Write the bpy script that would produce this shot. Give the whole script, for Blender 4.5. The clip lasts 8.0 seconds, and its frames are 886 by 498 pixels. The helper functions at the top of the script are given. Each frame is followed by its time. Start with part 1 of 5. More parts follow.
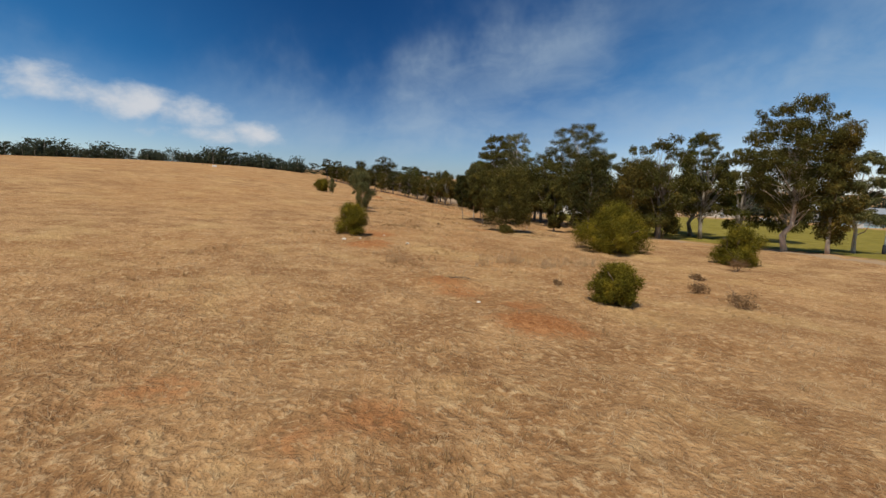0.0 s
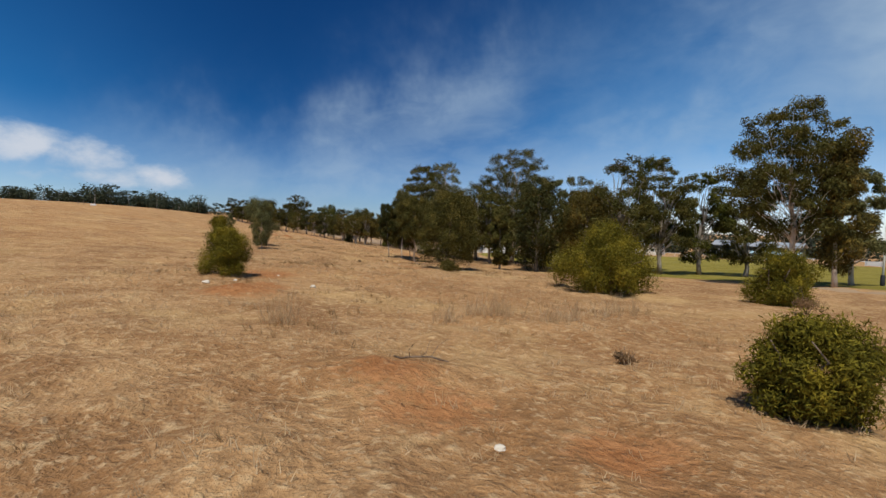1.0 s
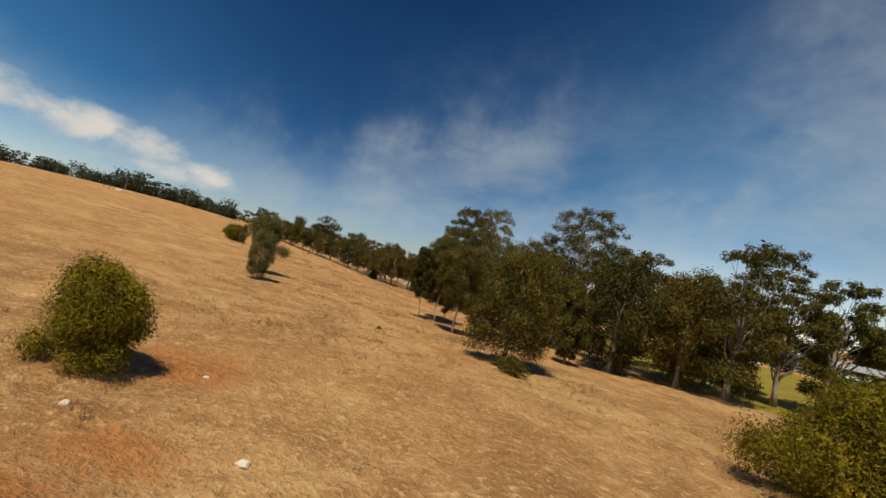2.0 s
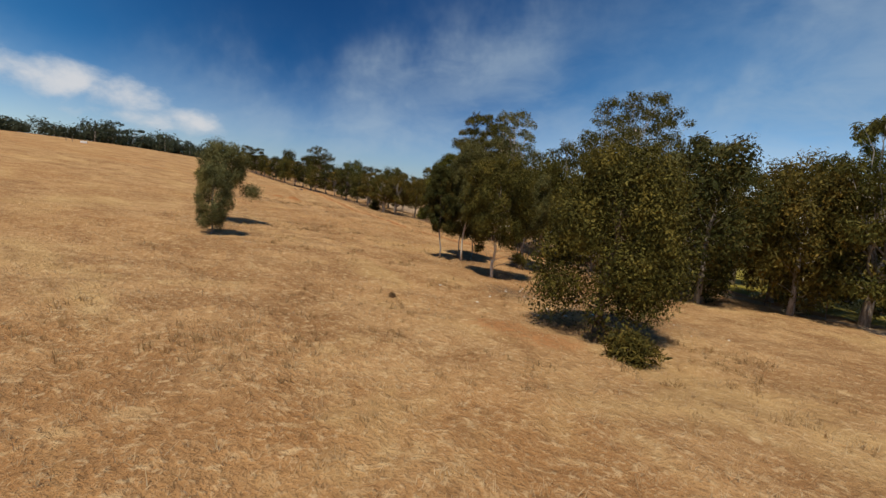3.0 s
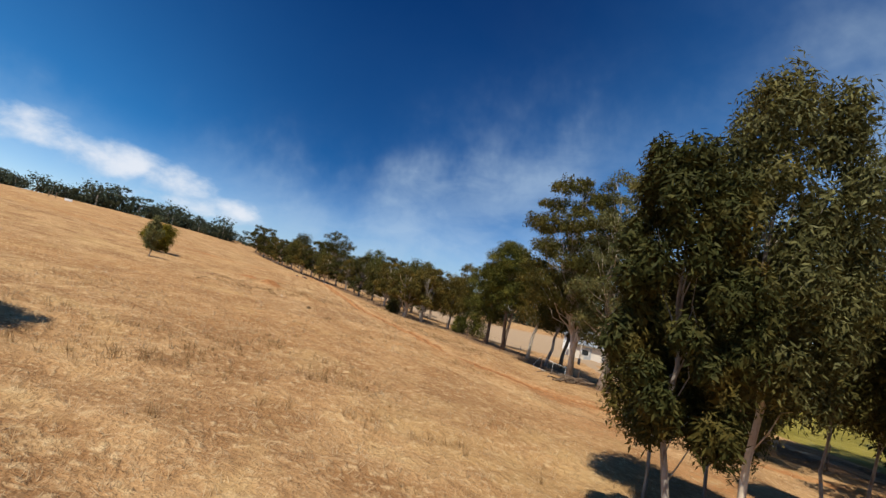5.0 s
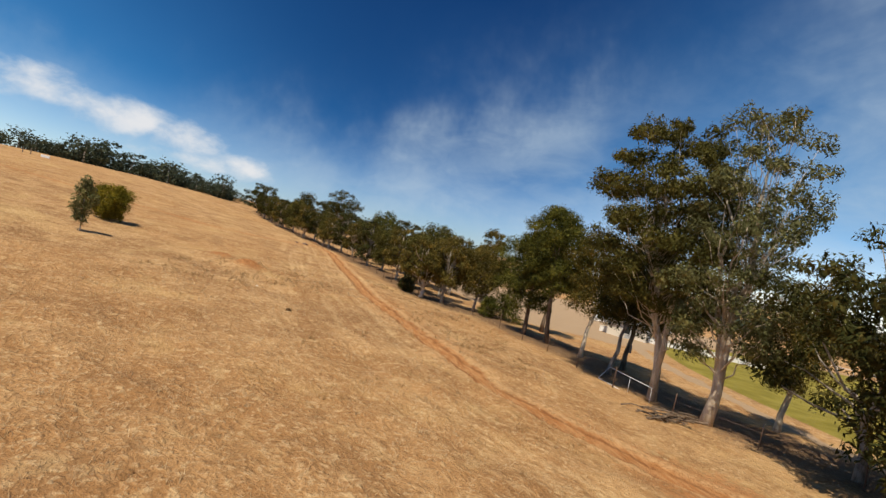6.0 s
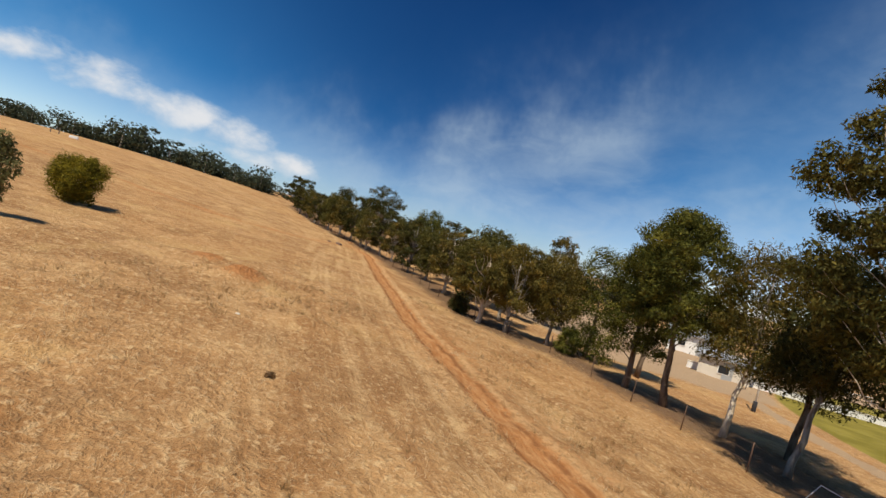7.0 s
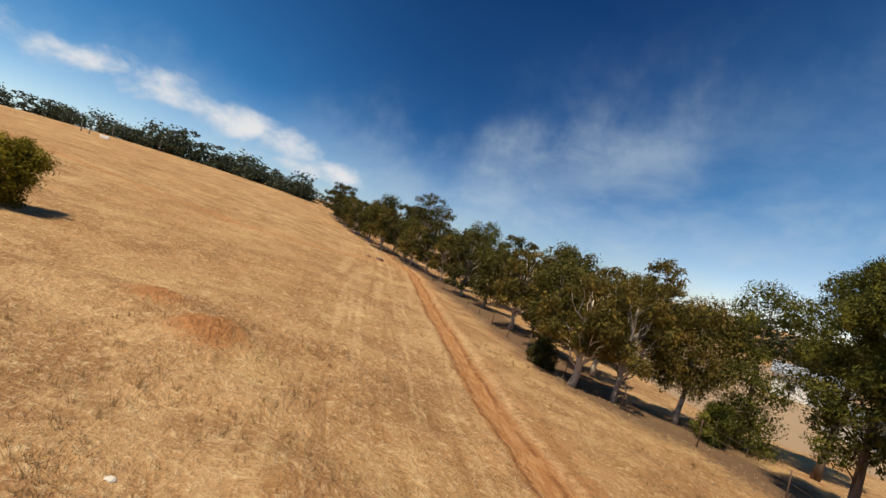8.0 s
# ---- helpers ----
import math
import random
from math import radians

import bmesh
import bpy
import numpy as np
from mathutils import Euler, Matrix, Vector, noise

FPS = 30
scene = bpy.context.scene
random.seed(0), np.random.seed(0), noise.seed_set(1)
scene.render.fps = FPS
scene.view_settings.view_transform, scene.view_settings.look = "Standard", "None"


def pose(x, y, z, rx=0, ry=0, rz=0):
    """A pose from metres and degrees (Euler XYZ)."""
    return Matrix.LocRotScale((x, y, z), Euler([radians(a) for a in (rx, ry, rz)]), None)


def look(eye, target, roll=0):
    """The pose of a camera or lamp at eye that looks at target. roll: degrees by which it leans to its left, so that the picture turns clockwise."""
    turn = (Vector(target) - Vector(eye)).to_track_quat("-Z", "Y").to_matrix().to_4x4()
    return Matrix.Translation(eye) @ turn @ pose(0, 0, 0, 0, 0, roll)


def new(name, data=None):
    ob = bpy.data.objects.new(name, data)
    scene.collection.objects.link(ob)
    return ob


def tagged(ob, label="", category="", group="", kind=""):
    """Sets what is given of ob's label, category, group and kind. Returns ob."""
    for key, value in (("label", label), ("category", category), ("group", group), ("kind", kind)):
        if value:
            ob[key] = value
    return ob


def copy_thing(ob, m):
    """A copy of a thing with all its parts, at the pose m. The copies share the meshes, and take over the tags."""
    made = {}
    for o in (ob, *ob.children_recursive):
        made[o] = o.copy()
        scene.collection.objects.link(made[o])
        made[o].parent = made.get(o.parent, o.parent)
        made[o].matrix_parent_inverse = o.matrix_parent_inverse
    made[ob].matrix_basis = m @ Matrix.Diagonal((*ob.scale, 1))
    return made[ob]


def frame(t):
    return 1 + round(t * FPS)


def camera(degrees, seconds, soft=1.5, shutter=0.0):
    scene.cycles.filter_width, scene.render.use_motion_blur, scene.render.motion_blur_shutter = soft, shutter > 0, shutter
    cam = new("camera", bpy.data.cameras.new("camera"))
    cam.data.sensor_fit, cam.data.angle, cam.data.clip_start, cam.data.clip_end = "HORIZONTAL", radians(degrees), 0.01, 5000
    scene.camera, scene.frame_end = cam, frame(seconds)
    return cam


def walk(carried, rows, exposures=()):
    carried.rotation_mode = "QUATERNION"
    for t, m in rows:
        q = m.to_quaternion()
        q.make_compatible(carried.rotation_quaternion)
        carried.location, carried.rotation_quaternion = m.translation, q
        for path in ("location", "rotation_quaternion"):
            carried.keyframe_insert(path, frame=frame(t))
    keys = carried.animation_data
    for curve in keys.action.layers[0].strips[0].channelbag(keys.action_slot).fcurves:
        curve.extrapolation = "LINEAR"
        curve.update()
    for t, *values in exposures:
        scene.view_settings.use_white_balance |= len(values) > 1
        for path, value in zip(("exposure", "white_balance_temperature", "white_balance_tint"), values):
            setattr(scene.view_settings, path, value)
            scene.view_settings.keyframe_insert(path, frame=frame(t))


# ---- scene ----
cam = camera(81.2, 8.0, soft=1.5)
EXPOSURES = [(0, -0.26, 6300, 10), (0.5, -0.26, 6050, 10), (1, -0.26, 5950, 10), (1.5, -0.26, 6300, 10), (2, -0.22, 7500, 10), (3.5, -0.25, 6050, 10), (4, -0.21, 6150, 10), (4.5, 0.16, 5850, 10), (5, 0.12, 6100, 10), (6.5, 0.06, 6650, 10), (7.5, 0.04, 6450, 10), (8, 0.04, 6650, 10)]
PATH = [
    (0, (-0.095, -0.02, 3.591), (-0.069, 1.96, 3.315), 2.2),
    (0.3, (-0.172, 3.356, 3.103), (-0.079, 5.341, 2.876), -3.3),
    (0.5, (-0.215, 5.58, 2.735), (-0.036, 7.562, 2.53), -6.7),
    (0.8, (-0.257, 8.924, 2.167), (0.028, 10.892, 1.959), -3.1),
    (1, (-0.266, 11.335, 2.006), (0.065, 13.305, 1.909), 1.8),
    (1.3, (-0.254, 15.372, 2.029), (0.114, 17.325, 2.248), 7.9),
    (1.5, (-0.248, 18.087, 2.11), (0.112, 20.025, 2.452), 13.2),
    (1.8, (-0.308, 21.797, 2.686), (-0.009, 23.765, 2.878), 15.3),
    (2, (-0.487, 24.04, 2.952), (-0.274, 26.028, 3.008), 12.0),
    (2.2, (-0.695, 26.152, 2.854), (-0.601, 28.149, 2.826), 4.3),
    (2.75, (-0.62, 31.81, 2.78), (-0.453, 33.794, 2.6), 3.2),
    (3.3, (-0.493, 37.909, 2.71), (-0.119, 39.854, 2.429), 11.6),
    (3.5, (-0.451, 40.334, 2.442), (-0.097, 42.282, 2.156), 16.3),
    (3.8, (-0.387, 44.092, 1.903), (-0.169, 46.060, 1.619), 7.8),
    (4, (-0.368, 46.679, 1.574), (-0.22, 48.656, 1.313), 3.3),
    (4.3, (-0.371, 50.635, 1.204), (-0.220, 52.628, 1.118), 6.0),
    (4.5, (-0.382, 53.157, 1.117), (-0.193, 55.148, 1.156), 9.8),
    (4.8, (-0.534, 56.609, 1.198), (-0.370, 58.597, 1.344), 10.9),
    (5, (-0.616, 58.89, 1.362), (-0.514, 60.881, 1.515), 11.3),
    (5.2, (-0.619, 61.257, 1.621), (-0.556, 63.25, 1.774), 12.1),
    (6.3, (-2.041, 72.673, 2.859), (-1.947, 74.67, 2.782), 10.6),
    (6.5, (-2.335, 74.977, 2.81), (-2.281, 76.975, 2.721), 9.4),
    (6.8, (-2.743, 78.399, 2.674), (-2.776, 80.397, 2.607), 9.2),
    (7, (-3.041, 80.598, 2.631), (-3.093, 82.596, 2.591), 13.9),
    (7.3, (-3.596, 83.772, 2.657), (-3.638, 85.772, 2.670), 18.0),
    (7.5, (-4.049, 85.853, 2.688), (-4.129, 87.851, 2.718), 18.0),
    (7.8, (-4.844, 88.990, 2.732), (-5.014, 90.983, 2.729), 16.1),
    (8, (-5.416, 91.091, 2.758), (-5.633, 93.079, 2.717), 15.1),
]
walk(cam, [(t, look(eye, target, roll)) for t, eye, target, roll in PATH], EXPOSURES)

# ---- world, sun, exposure ----
SUN_FROM = Vector((-0.22, -0.51, 1.0)).normalized()
sun_data = bpy.data.lights.new("sun", "SUN")
sun_data.energy, sun_data.angle, sun_data.color = 5.0, radians(0.53), (1.0, 0.91, 0.76)
sun = new("sun", sun_data)
sun.matrix_world = look(SUN_FROM * 60, (0, 0, 0))


def link(tree, a, b):
    tree.links.new(a, b)


def node(tree, kind, **settings):
    n = tree.nodes.new(kind)
    for key, value in settings.items():
        if key == "operation":
            n.operation = value
        elif key == "blend_type":
            n.blend_type = value
        elif key == "data_type":
            n.data_type = value
        elif key == "sky_type":
            n.sky_type = value
        elif key == "attribute_name":
            n.attribute_name = value
        elif key == "interpolation_type":
            n.interpolation_type = value
    return n


def maths(tree, operation, a, b=None, c=None):
    n = node(tree, "ShaderNodeMath", operation=operation)
    for k, v in enumerate((a, b, c)):
        if v is None:
            continue
        if isinstance(v, (int, float)):
            n.inputs[k].default_value = v
        else:
            link(tree, v, n.inputs[k])
    return n.outputs[0]


def spread(tree, value, a, b, c=0.0, d=1.0):
    n = node(tree, "ShaderNodeMapRange", interpolation_type="SMOOTHSTEP")
    link(tree, value, n.inputs[0])
    for k, v in zip((1, 2, 3, 4), (a, b, c, d)):
        n.inputs[k].default_value = v
    return n.outputs[0]


def blend(tree, factor, a, b, how="MIX"):
    n = node(tree, "ShaderNodeMix", data_type="RGBA", blend_type=how)
    for k, v in ((0, factor), (6, a), (7, b)):
        if isinstance(v, (int, float)):
            n.inputs[k].default_value = v
        elif isinstance(v, tuple):
            n.inputs[k].default_value = (*v, 1.0)
        else:
            link(tree, v, n.inputs[k])
    return n.outputs[2]


def grain(tree, vector, scale, detail=4.0, rough=0.6, stretch=None, distort=0.0):
    if stretch:
        m = node(tree, "ShaderNodeMapping")
        m.vector_type = "TEXTURE"
        link(tree, vector, m.inputs[0])
        m.inputs["Rotation"].default_value = (0, 0, stretch[3] if len(stretch) > 3 else 0)
        m.inputs["Scale"].default_value = [1 / v for v in stretch[:3]]
        vector = m.outputs[0]
    n = node(tree, "ShaderNodeTexNoise")
    link(tree, vector, n.inputs["Vector"])
    n.inputs["Scale"].default_value, n.inputs["Detail"].default_value = scale, detail
    n.inputs["Roughness"].default_value, n.inputs["Distortion"].default_value = rough, distort
    return n.outputs[0]


def build_world():
    world = bpy.data.worlds.new("world")
    scene.world = world
    world.use_nodes = True
    t = world.node_tree
    t.nodes.clear()
    sky = node(t, "ShaderNodeTexSky", sky_type="NISHITA")
    sky.sun_disc = False
    sky.sun_elevation = math.asin(SUN_FROM.z)
    sky.sun_rotation = math.atan2(SUN_FROM.x, SUN_FROM.y)
    sky.air_density, sky.dust_density, sky.ozone_density = 0.75, 0.2, 2.5
    way = node(t, "ShaderNodeTexCoord").outputs["Generated"]
    xyz = node(t, "ShaderNodeSeparateXYZ")
    link(t, way, xyz.inputs[0])
    x, y, z = xyz.outputs
    azimuth = maths(t, "MULTIPLY", maths(t, "ARCTAN2", x, y), 57.2958)
    rise = maths(t, "MULTIPLY", maths(t, "ARCSINE", z), 57.2958)

    dome = node(t, "ShaderNodeCombineXYZ")
    low = maths(t, "ADD", z, 0.50)
    link(t, maths(t, "DIVIDE", x, low), dome.inputs[0])
    link(t, maths(t, "DIVIDE", y, low), dome.inputs[1])
    drift = maths(t, "SUBTRACT", grain(t, way, 3.2, 5.0, 0.6), 0.5)
    sway = maths(t, "SUBTRACT", grain(t, way, 4.1, 5.0, 0.6, (1.0, 1.3, 0.8, 0.7)), 0.5)

    def patch(a, e, wide, high, tilt=0.0, loose=1.0):
        """A soft-edged place in the sky, by azimuth and height, drawn out along a slope."""
        da = maths(t, "SUBTRACT", maths(t, "ADD", azimuth, maths(t, "MULTIPLY", drift, 40.0 * loose)), a)
        de = maths(t, "SUBTRACT", maths(t, "ADD", rise, maths(t, "MULTIPLY", sway, 22.0 * loose)), e)
        de = maths(t, "SUBTRACT", de, maths(t, "MULTIPLY", da, tilt))
        da, de = maths(t, "DIVIDE", da, wide), maths(t, "DIVIDE", de, high)
        r = maths(t, "ADD", maths(t, "MULTIPLY", da, da), maths(t, "MULTIPLY", de, de))
        return maths(t, "EXPONENT", maths(t, "MULTIPLY", r, -1.0))

    wisps = grain(t, dome.outputs[0], 2.4, 9.0, 0.58, (1.0, 0.75, 1.0, 0.75), 0.6)
    feather = grain(t, dome.outputs[0], 9.0, 6.0, 0.58, (1.0, 0.7, 1.0, 0.95), 0.6)
    puffs = grain(t, way, 11.0, 9.0, 0.58, (1.0, 1.0, 1.7), 0.15)
    lumps = maths(t, "MULTIPLY", maths(t, "SUBTRACT", puffs, 0.5), 2.4)
    heap = None
    for a, e, wide, high in ((-36, 6.4, 8, 2.1), (-30.5, 5.9, 6, 2.3), (-25.0, 5.0, 5, 2.1), (-18.8, 3.5, 4.0, 1.6), (-45, 7.2, 7, 1.8), (-23, 3.2, 7, 1.2)):
        m = patch(a, e, wide, high, 0.0, 0.12)
        heap = m if heap is None else maths(t, "MAXIMUM", heap, m)
    edge = maths(t, "ADD", heap, lumps)
    heap = maths(t, "MULTIPLY", spread(t, heap, 0.05, 0.45), spread(t, edge, 0.20, 1.35))
    veil = None
    for a, e, wide, high, tilt, k in ((-3, 7, 15, 5, 0.25, 0.65), (-34, 6, 16, 4, 0.0, 0.5), (9, 11, 14, 6.5, 0.40, 0.9), (46, 14, 12, 17, 0.0, 1.5), (24, 5, 24, 6, 0.0, 0.75), (120, 20, 60, 25, 0.0, 0.7), (-120, 25, 50, 20, 0.0, 0.5)):
        m = maths(t, "MULTIPLY", patch(a, e, wide, high, tilt), k)
        veil = m if veil is None else maths(t, "ADD", veil, m)
    streaks = maths(t, "ADD", maths(t, "MULTIPLY", wisps, 0.66), maths(t, "MULTIPLY", feather, 0.34))
    veil = maths(t, "MINIMUM", veil, 1.0)
    veil = maths(t, "MULTIPLY", maths(t, "MULTIPLY", veil, spread(t, streaks, 0.24, 0.76, 0.10, 1.0)), 0.60)
    bank = maths(t, "MULTIPLY", patch(54, 17, 11, 15, 0.0, 0.6), spread(t, streaks, 0.26, 0.66, 0.35, 0.9))
    veil = maths(t, "MAXIMUM", veil, bank)
    cover = maths(t, "MAXIMUM", maths(t, "MULTIPLY", heap, 0.95), veil)
    low_air = blend(t, spread(t, rise, 0.0, 11.5), (0.60, 0.73, 0.91), (0.105, 0.40, 0.67))
    air = blend(t, spread(t, rise, 12.0, 34.0), low_air, (0.040, 0.235, 0.50))
    sunward = spread(t, maths(t, "ABSOLUTE", maths(t, "SUBTRACT", azimuth, -90.0)), 30.0, 85.0, 0.85, 0.0)
    air = blend(t, sunward, air, blend(t, 1.0, air, (2.5, 2.1, 1.7), "MULTIPLY"))
    far_side = spread(t, azimuth, 4.0, 42.0, 0.0, 1.0)
    air = blend(t, far_side, air, blend(t, 1.0, air, (2.8, 2.1, 1.65), "MULTIPLY"))
    deep = maths(t, "MULTIPLY", patch(-10, 14, 15, 9, 0.0, 0.2), 0.55)
    air = blend(t, deep, air, blend(t, 1.0, air, (0.55, 0.62, 0.70), "MULTIPLY"))
    blue = blend(t, 1.0, sky.outputs[0], air, "MULTIPLY")
    cloud = blend(t, cover, blue, blend(t, heap, (5.0, 6.1, 7.0), (7.6, 7.7, 7.9)))
    back = node(t, "ShaderNodeBackground")
    link(t, cloud, back.inputs[0])
    back.inputs[1].default_value = 0.10
    out = node(t, "ShaderNodeOutputWorld")
    link(t, back.outputs[0], out.inputs[0])


build_world()


# ---- materials ----
def material(name, rough=0.9, spec=0.2):
    mat = bpy.data.materials.new(name)
    mat.use_nodes = True
    t = mat.node_tree
    b = t.nodes["Principled BSDF"]
    b.inputs["Roughness"].default_value = rough
    b.inputs["Specular IOR Level"].default_value = spec
    return mat, t, b


def place_of(t):
    return node(t, "ShaderNodeNewGeometry").outputs["Position"]


def bump(t, b, height, strength, distance):
    n = node(t, "ShaderNodeBump")
    n.inputs["Strength"].default_value, n.inputs["Distance"].default_value = strength, distance
    link(t, height, n.inputs["Height"])
    link(t, n.outputs[0], b.inputs["Normal"])


def leaf_material(name, dark, light, young, rough=0.55, thin=0.20):
    mat, t, b = material(name, rough, 0.06)
    geo = node(t, "ShaderNodeNewGeometry")
    r = geo.outputs["Random Per Island"]
    big = grain(t, geo.outputs["Position"], 1.1, 3.0, 0.6)
    c = blend(t, maths(t, "POWER", r, 2.5), dark, light)
    c = blend(t, spread(t, big, 0.48, 0.72), c, young)
    link(t, c, b.inputs["Base Color"])
    b.inputs["Transmission Weight"].default_value = 0.0
    sheen = node(t, "ShaderNodeBsdfTranslucent")
    link(t, blend(t, 0.5, c, young), sheen.inputs[0])
    mix = node(t, "ShaderNodeMixShader")
    mix.inputs[0].default_value = thin
    link(t, b.outputs[0], mix.inputs[1])
    link(t, sheen.outputs[0], mix.inputs[2])
    link(t, mix.outputs[0], t.nodes["Material Output"].inputs[0])
    return mat


def bark_material(name, pale, dark, streak):
    mat, t, b = material(name, 0.85, 0.15)
    p = place_of(t)
    a = grain(t, p, 2.2, 5.0, 0.65, (3.0, 3.0, 0.5))
    f = grain(t, p, 30.0, 3.0, 0.6, (1.5, 1.5, 0.25))
    c = blend(t, spread(t, a, 0.42, 0.62), pale, dark)
    c = blend(t, spread(t, f, 0.5, 0.75, 0.0, 0.5), c, streak)
    link(t, c, b.inputs["Base Color"])
    bump(t, b, f, 0.5, 0.02)
    return mat


GUM_LEAF = leaf_material("gum_leaf", (0.044, 0.043, 0.010), (0.158, 0.142, 0.034), (0.168, 0.130, 0.030))
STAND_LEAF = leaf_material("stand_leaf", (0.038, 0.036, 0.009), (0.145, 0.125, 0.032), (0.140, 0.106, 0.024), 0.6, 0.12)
ROUND_LEAF = leaf_material("round_gum_leaf", (0.038, 0.036, 0.009), (0.172, 0.145, 0.032), (0.180, 0.136, 0.027), 0.6, 0.12)
PALE_LEAF = leaf_material("pale_gum_leaf", (0.062, 0.060, 0.019), (0.205, 0.192, 0.072), (0.190, 0.155, 0.042), 0.5, 0.19)
GREY_LEAF = leaf_material("grey_gum_leaf", (0.086, 0.088, 0.033), (0.205, 0.198, 0.080), (0.215, 0.180, 0.058))
DARK_LEAF = leaf_material("dark_gum_leaf", (0.032, 0.036, 0.010), (0.081, 0.076, 0.021), (0.121, 0.085, 0.018), 0.6, 0.12)
BUSH_LEAF = leaf_material("wattle_leaf", (0.080, 0.071, 0.009), (0.255, 0.208, 0.020), (0.290, 0.218, 0.020), 0.65, 0.19)
PINE_LEAF = leaf_material("pine_needle", (0.030, 0.036, 0.008), (0.142, 0.140, 0.026), (0.220, 0.192, 0.032), 0.5, 0.19)
OLIVE_LEAF = leaf_material("olive_leaf", (0.054, 0.048, 0.012), (0.195, 0.148, 0.034), (0.250, 0.160, 0.031))
# Mild distance haze is mixed into this leaf colour: bluer and greyer.
FAR_HAZE_LEAF = leaf_material("far_haze_leaf", (0.042, 0.056, 0.038), (0.082, 0.094, 0.056), (0.098, 0.094, 0.046))
PALE_BARK = bark_material("pale_bark", (0.68, 0.57, 0.43), (0.47, 0.37, 0.26), (0.24, 0.17, 0.11))
BROWN_BARK = bark_material("brown_bark", (0.22, 0.16, 0.11), (0.11, 0.075, 0.05), (0.05, 0.035, 0.025))
GREY_BARK = bark_material("grey_bark", (0.38, 0.33, 0.27), (0.19, 0.15, 0.115), (0.09, 0.065, 0.045))


def ground_material():
    mat, t, b = material("dry_grass_ground", 0.95, 0.1)
    p = place_of(t)
    broad = grain(t, p, 0.045, 4.0, 0.55)
    mid = grain(t, p, 0.42, 5.0, 0.62)
    tuft = grain(t, p, 5.0, 5.0, 0.66, (1.0, 0.75, 1.0, 0.4), 0.3)
    fine = grain(t, p, 24.0, 4.0, 0.66, (1.0, 0.6, 1.0, -0.5), 0.2)
    patches = grain(t, p, 0.16, 5.0, 0.68, (1.0, 0.7, 1.0, 0.3), 0.5)

    def mask(name):
        return node(t, "ShaderNodeAttribute", attribute_name=name).outputs["Fac"]

    wobble = node(t, "ShaderNodeVectorMath", operation="ADD")
    link(t, p, wobble.inputs[0])
    shake = node(t, "ShaderNodeTexNoise")
    link(t, p, shake.inputs["Vector"])
    shake.inputs["Scale"].default_value, shake.inputs["Detail"].default_value = 3.0, 3.0
    half = node(t, "ShaderNodeVectorMath", operation="SCALE")
    link(t, shake.outputs[1], half.inputs[0])
    half.inputs["Scale"].default_value = 0.55
    link(t, half.outputs[0], wobble.inputs[1])
    cells = node(t, "ShaderNodeTexVoronoi")
    link(t, wobble.outputs[0], cells.inputs["Vector"])
    cells.inputs["Scale"].default_value = 3.4
    lump = cells.outputs["Distance"]
    shade = node(t, "ShaderNodeSeparateColor")
    link(t, cells.outputs["Color"], shade.inputs[0])
    across = node(t, "ShaderNodeCombineXYZ")
    link(t, mask("aside"), across.inputs[0])
    link(t, maths(t, "MULTIPLY", mask("along"), 0.035), across.inputs[1])
    rows = grain(t, across.outputs[0], 1.3, 6.0, 0.70, None, 0.25)

    c = blend(t, spread(t, mid, 0.38, 0.62), (0.365, 0.190, 0.074), (0.560, 0.330, 0.142))
    c = blend(t, spread(t, broad, 0.42, 0.60, 0.0, 0.55), c, (0.48, 0.242, 0.086))
    c = blend(t, spread(t, tuft, 0.52, 0.70, 0.0, 0.62), c, (0.76, 0.535, 0.275))
    c = blend(t, spread(t, tuft, 0.31, 0.47, 0.50, 0.0), c, (0.200, 0.104, 0.043))
    c = blend(t, spread(t, fine, 0.50, 0.74, 0.0, 0.45), c, (0.76, 0.555, 0.310))
    c = blend(t, spread(t, fine, 0.26, 0.44, 0.26, 0.0), c, (0.170, 0.090, 0.040))
    c = blend(t, spread(t, patches, 0.50, 0.66, 0.0, 0.55), c, (0.66, 0.44, 0.185))
    c = blend(t, spread(t, patches, 0.34, 0.46, 0.50, 0.0), c, (0.31, 0.165, 0.068))
    blots = grain(t, p, 1.5, 4.0, 0.62, (1.0, 0.8, 1.0, 0.9), 0.4)
    c = blend(t, spread(t, blots, 0.54, 0.70, 0.0, 0.45), c, (0.275, 0.145, 0.058))
    c = blend(t, spread(t, blots, 0.32, 0.44, 0.40, 0.0), c, (0.72, 0.50, 0.24))
    thick = maths(t, "MULTIPLY", spread(t, broad, 0.40, 0.58, 0.5, 1.0), mask("rough"))
    # Shade between tussock lumps, painted as dark brown in the low gaps.
    c = blend(t, maths(t, "MULTIPLY", spread(t, lump, 0.42, 0.70, 0.0, 0.42), thick), c, (0.200, 0.104, 0.042))
    c = blend(t, maths(t, "MULTIPLY", spread(t, shade.outputs[0], 0.50, 1.0, 0.0, 0.62), spread(t, lump, 0.12, 0.44, 1.0, 0.0)), c, (0.78, 0.55, 0.285))
    # Small shadows in the hollows, put into the colour; pale spots where it's high.
    pits = grain(t, p, 8.5, 3.0, 0.55, (1.0, 0.8, 1.0, 0.2))
    c = blend(t, spread(t, pits, 0.58, 0.72, 0.0, 0.26), c, (0.190, 0.100, 0.042))
    c = blend(t, spread(t, pits, 0.34, 0.42, 0.5, 0.0), c, (0.74, 0.53, 0.285))
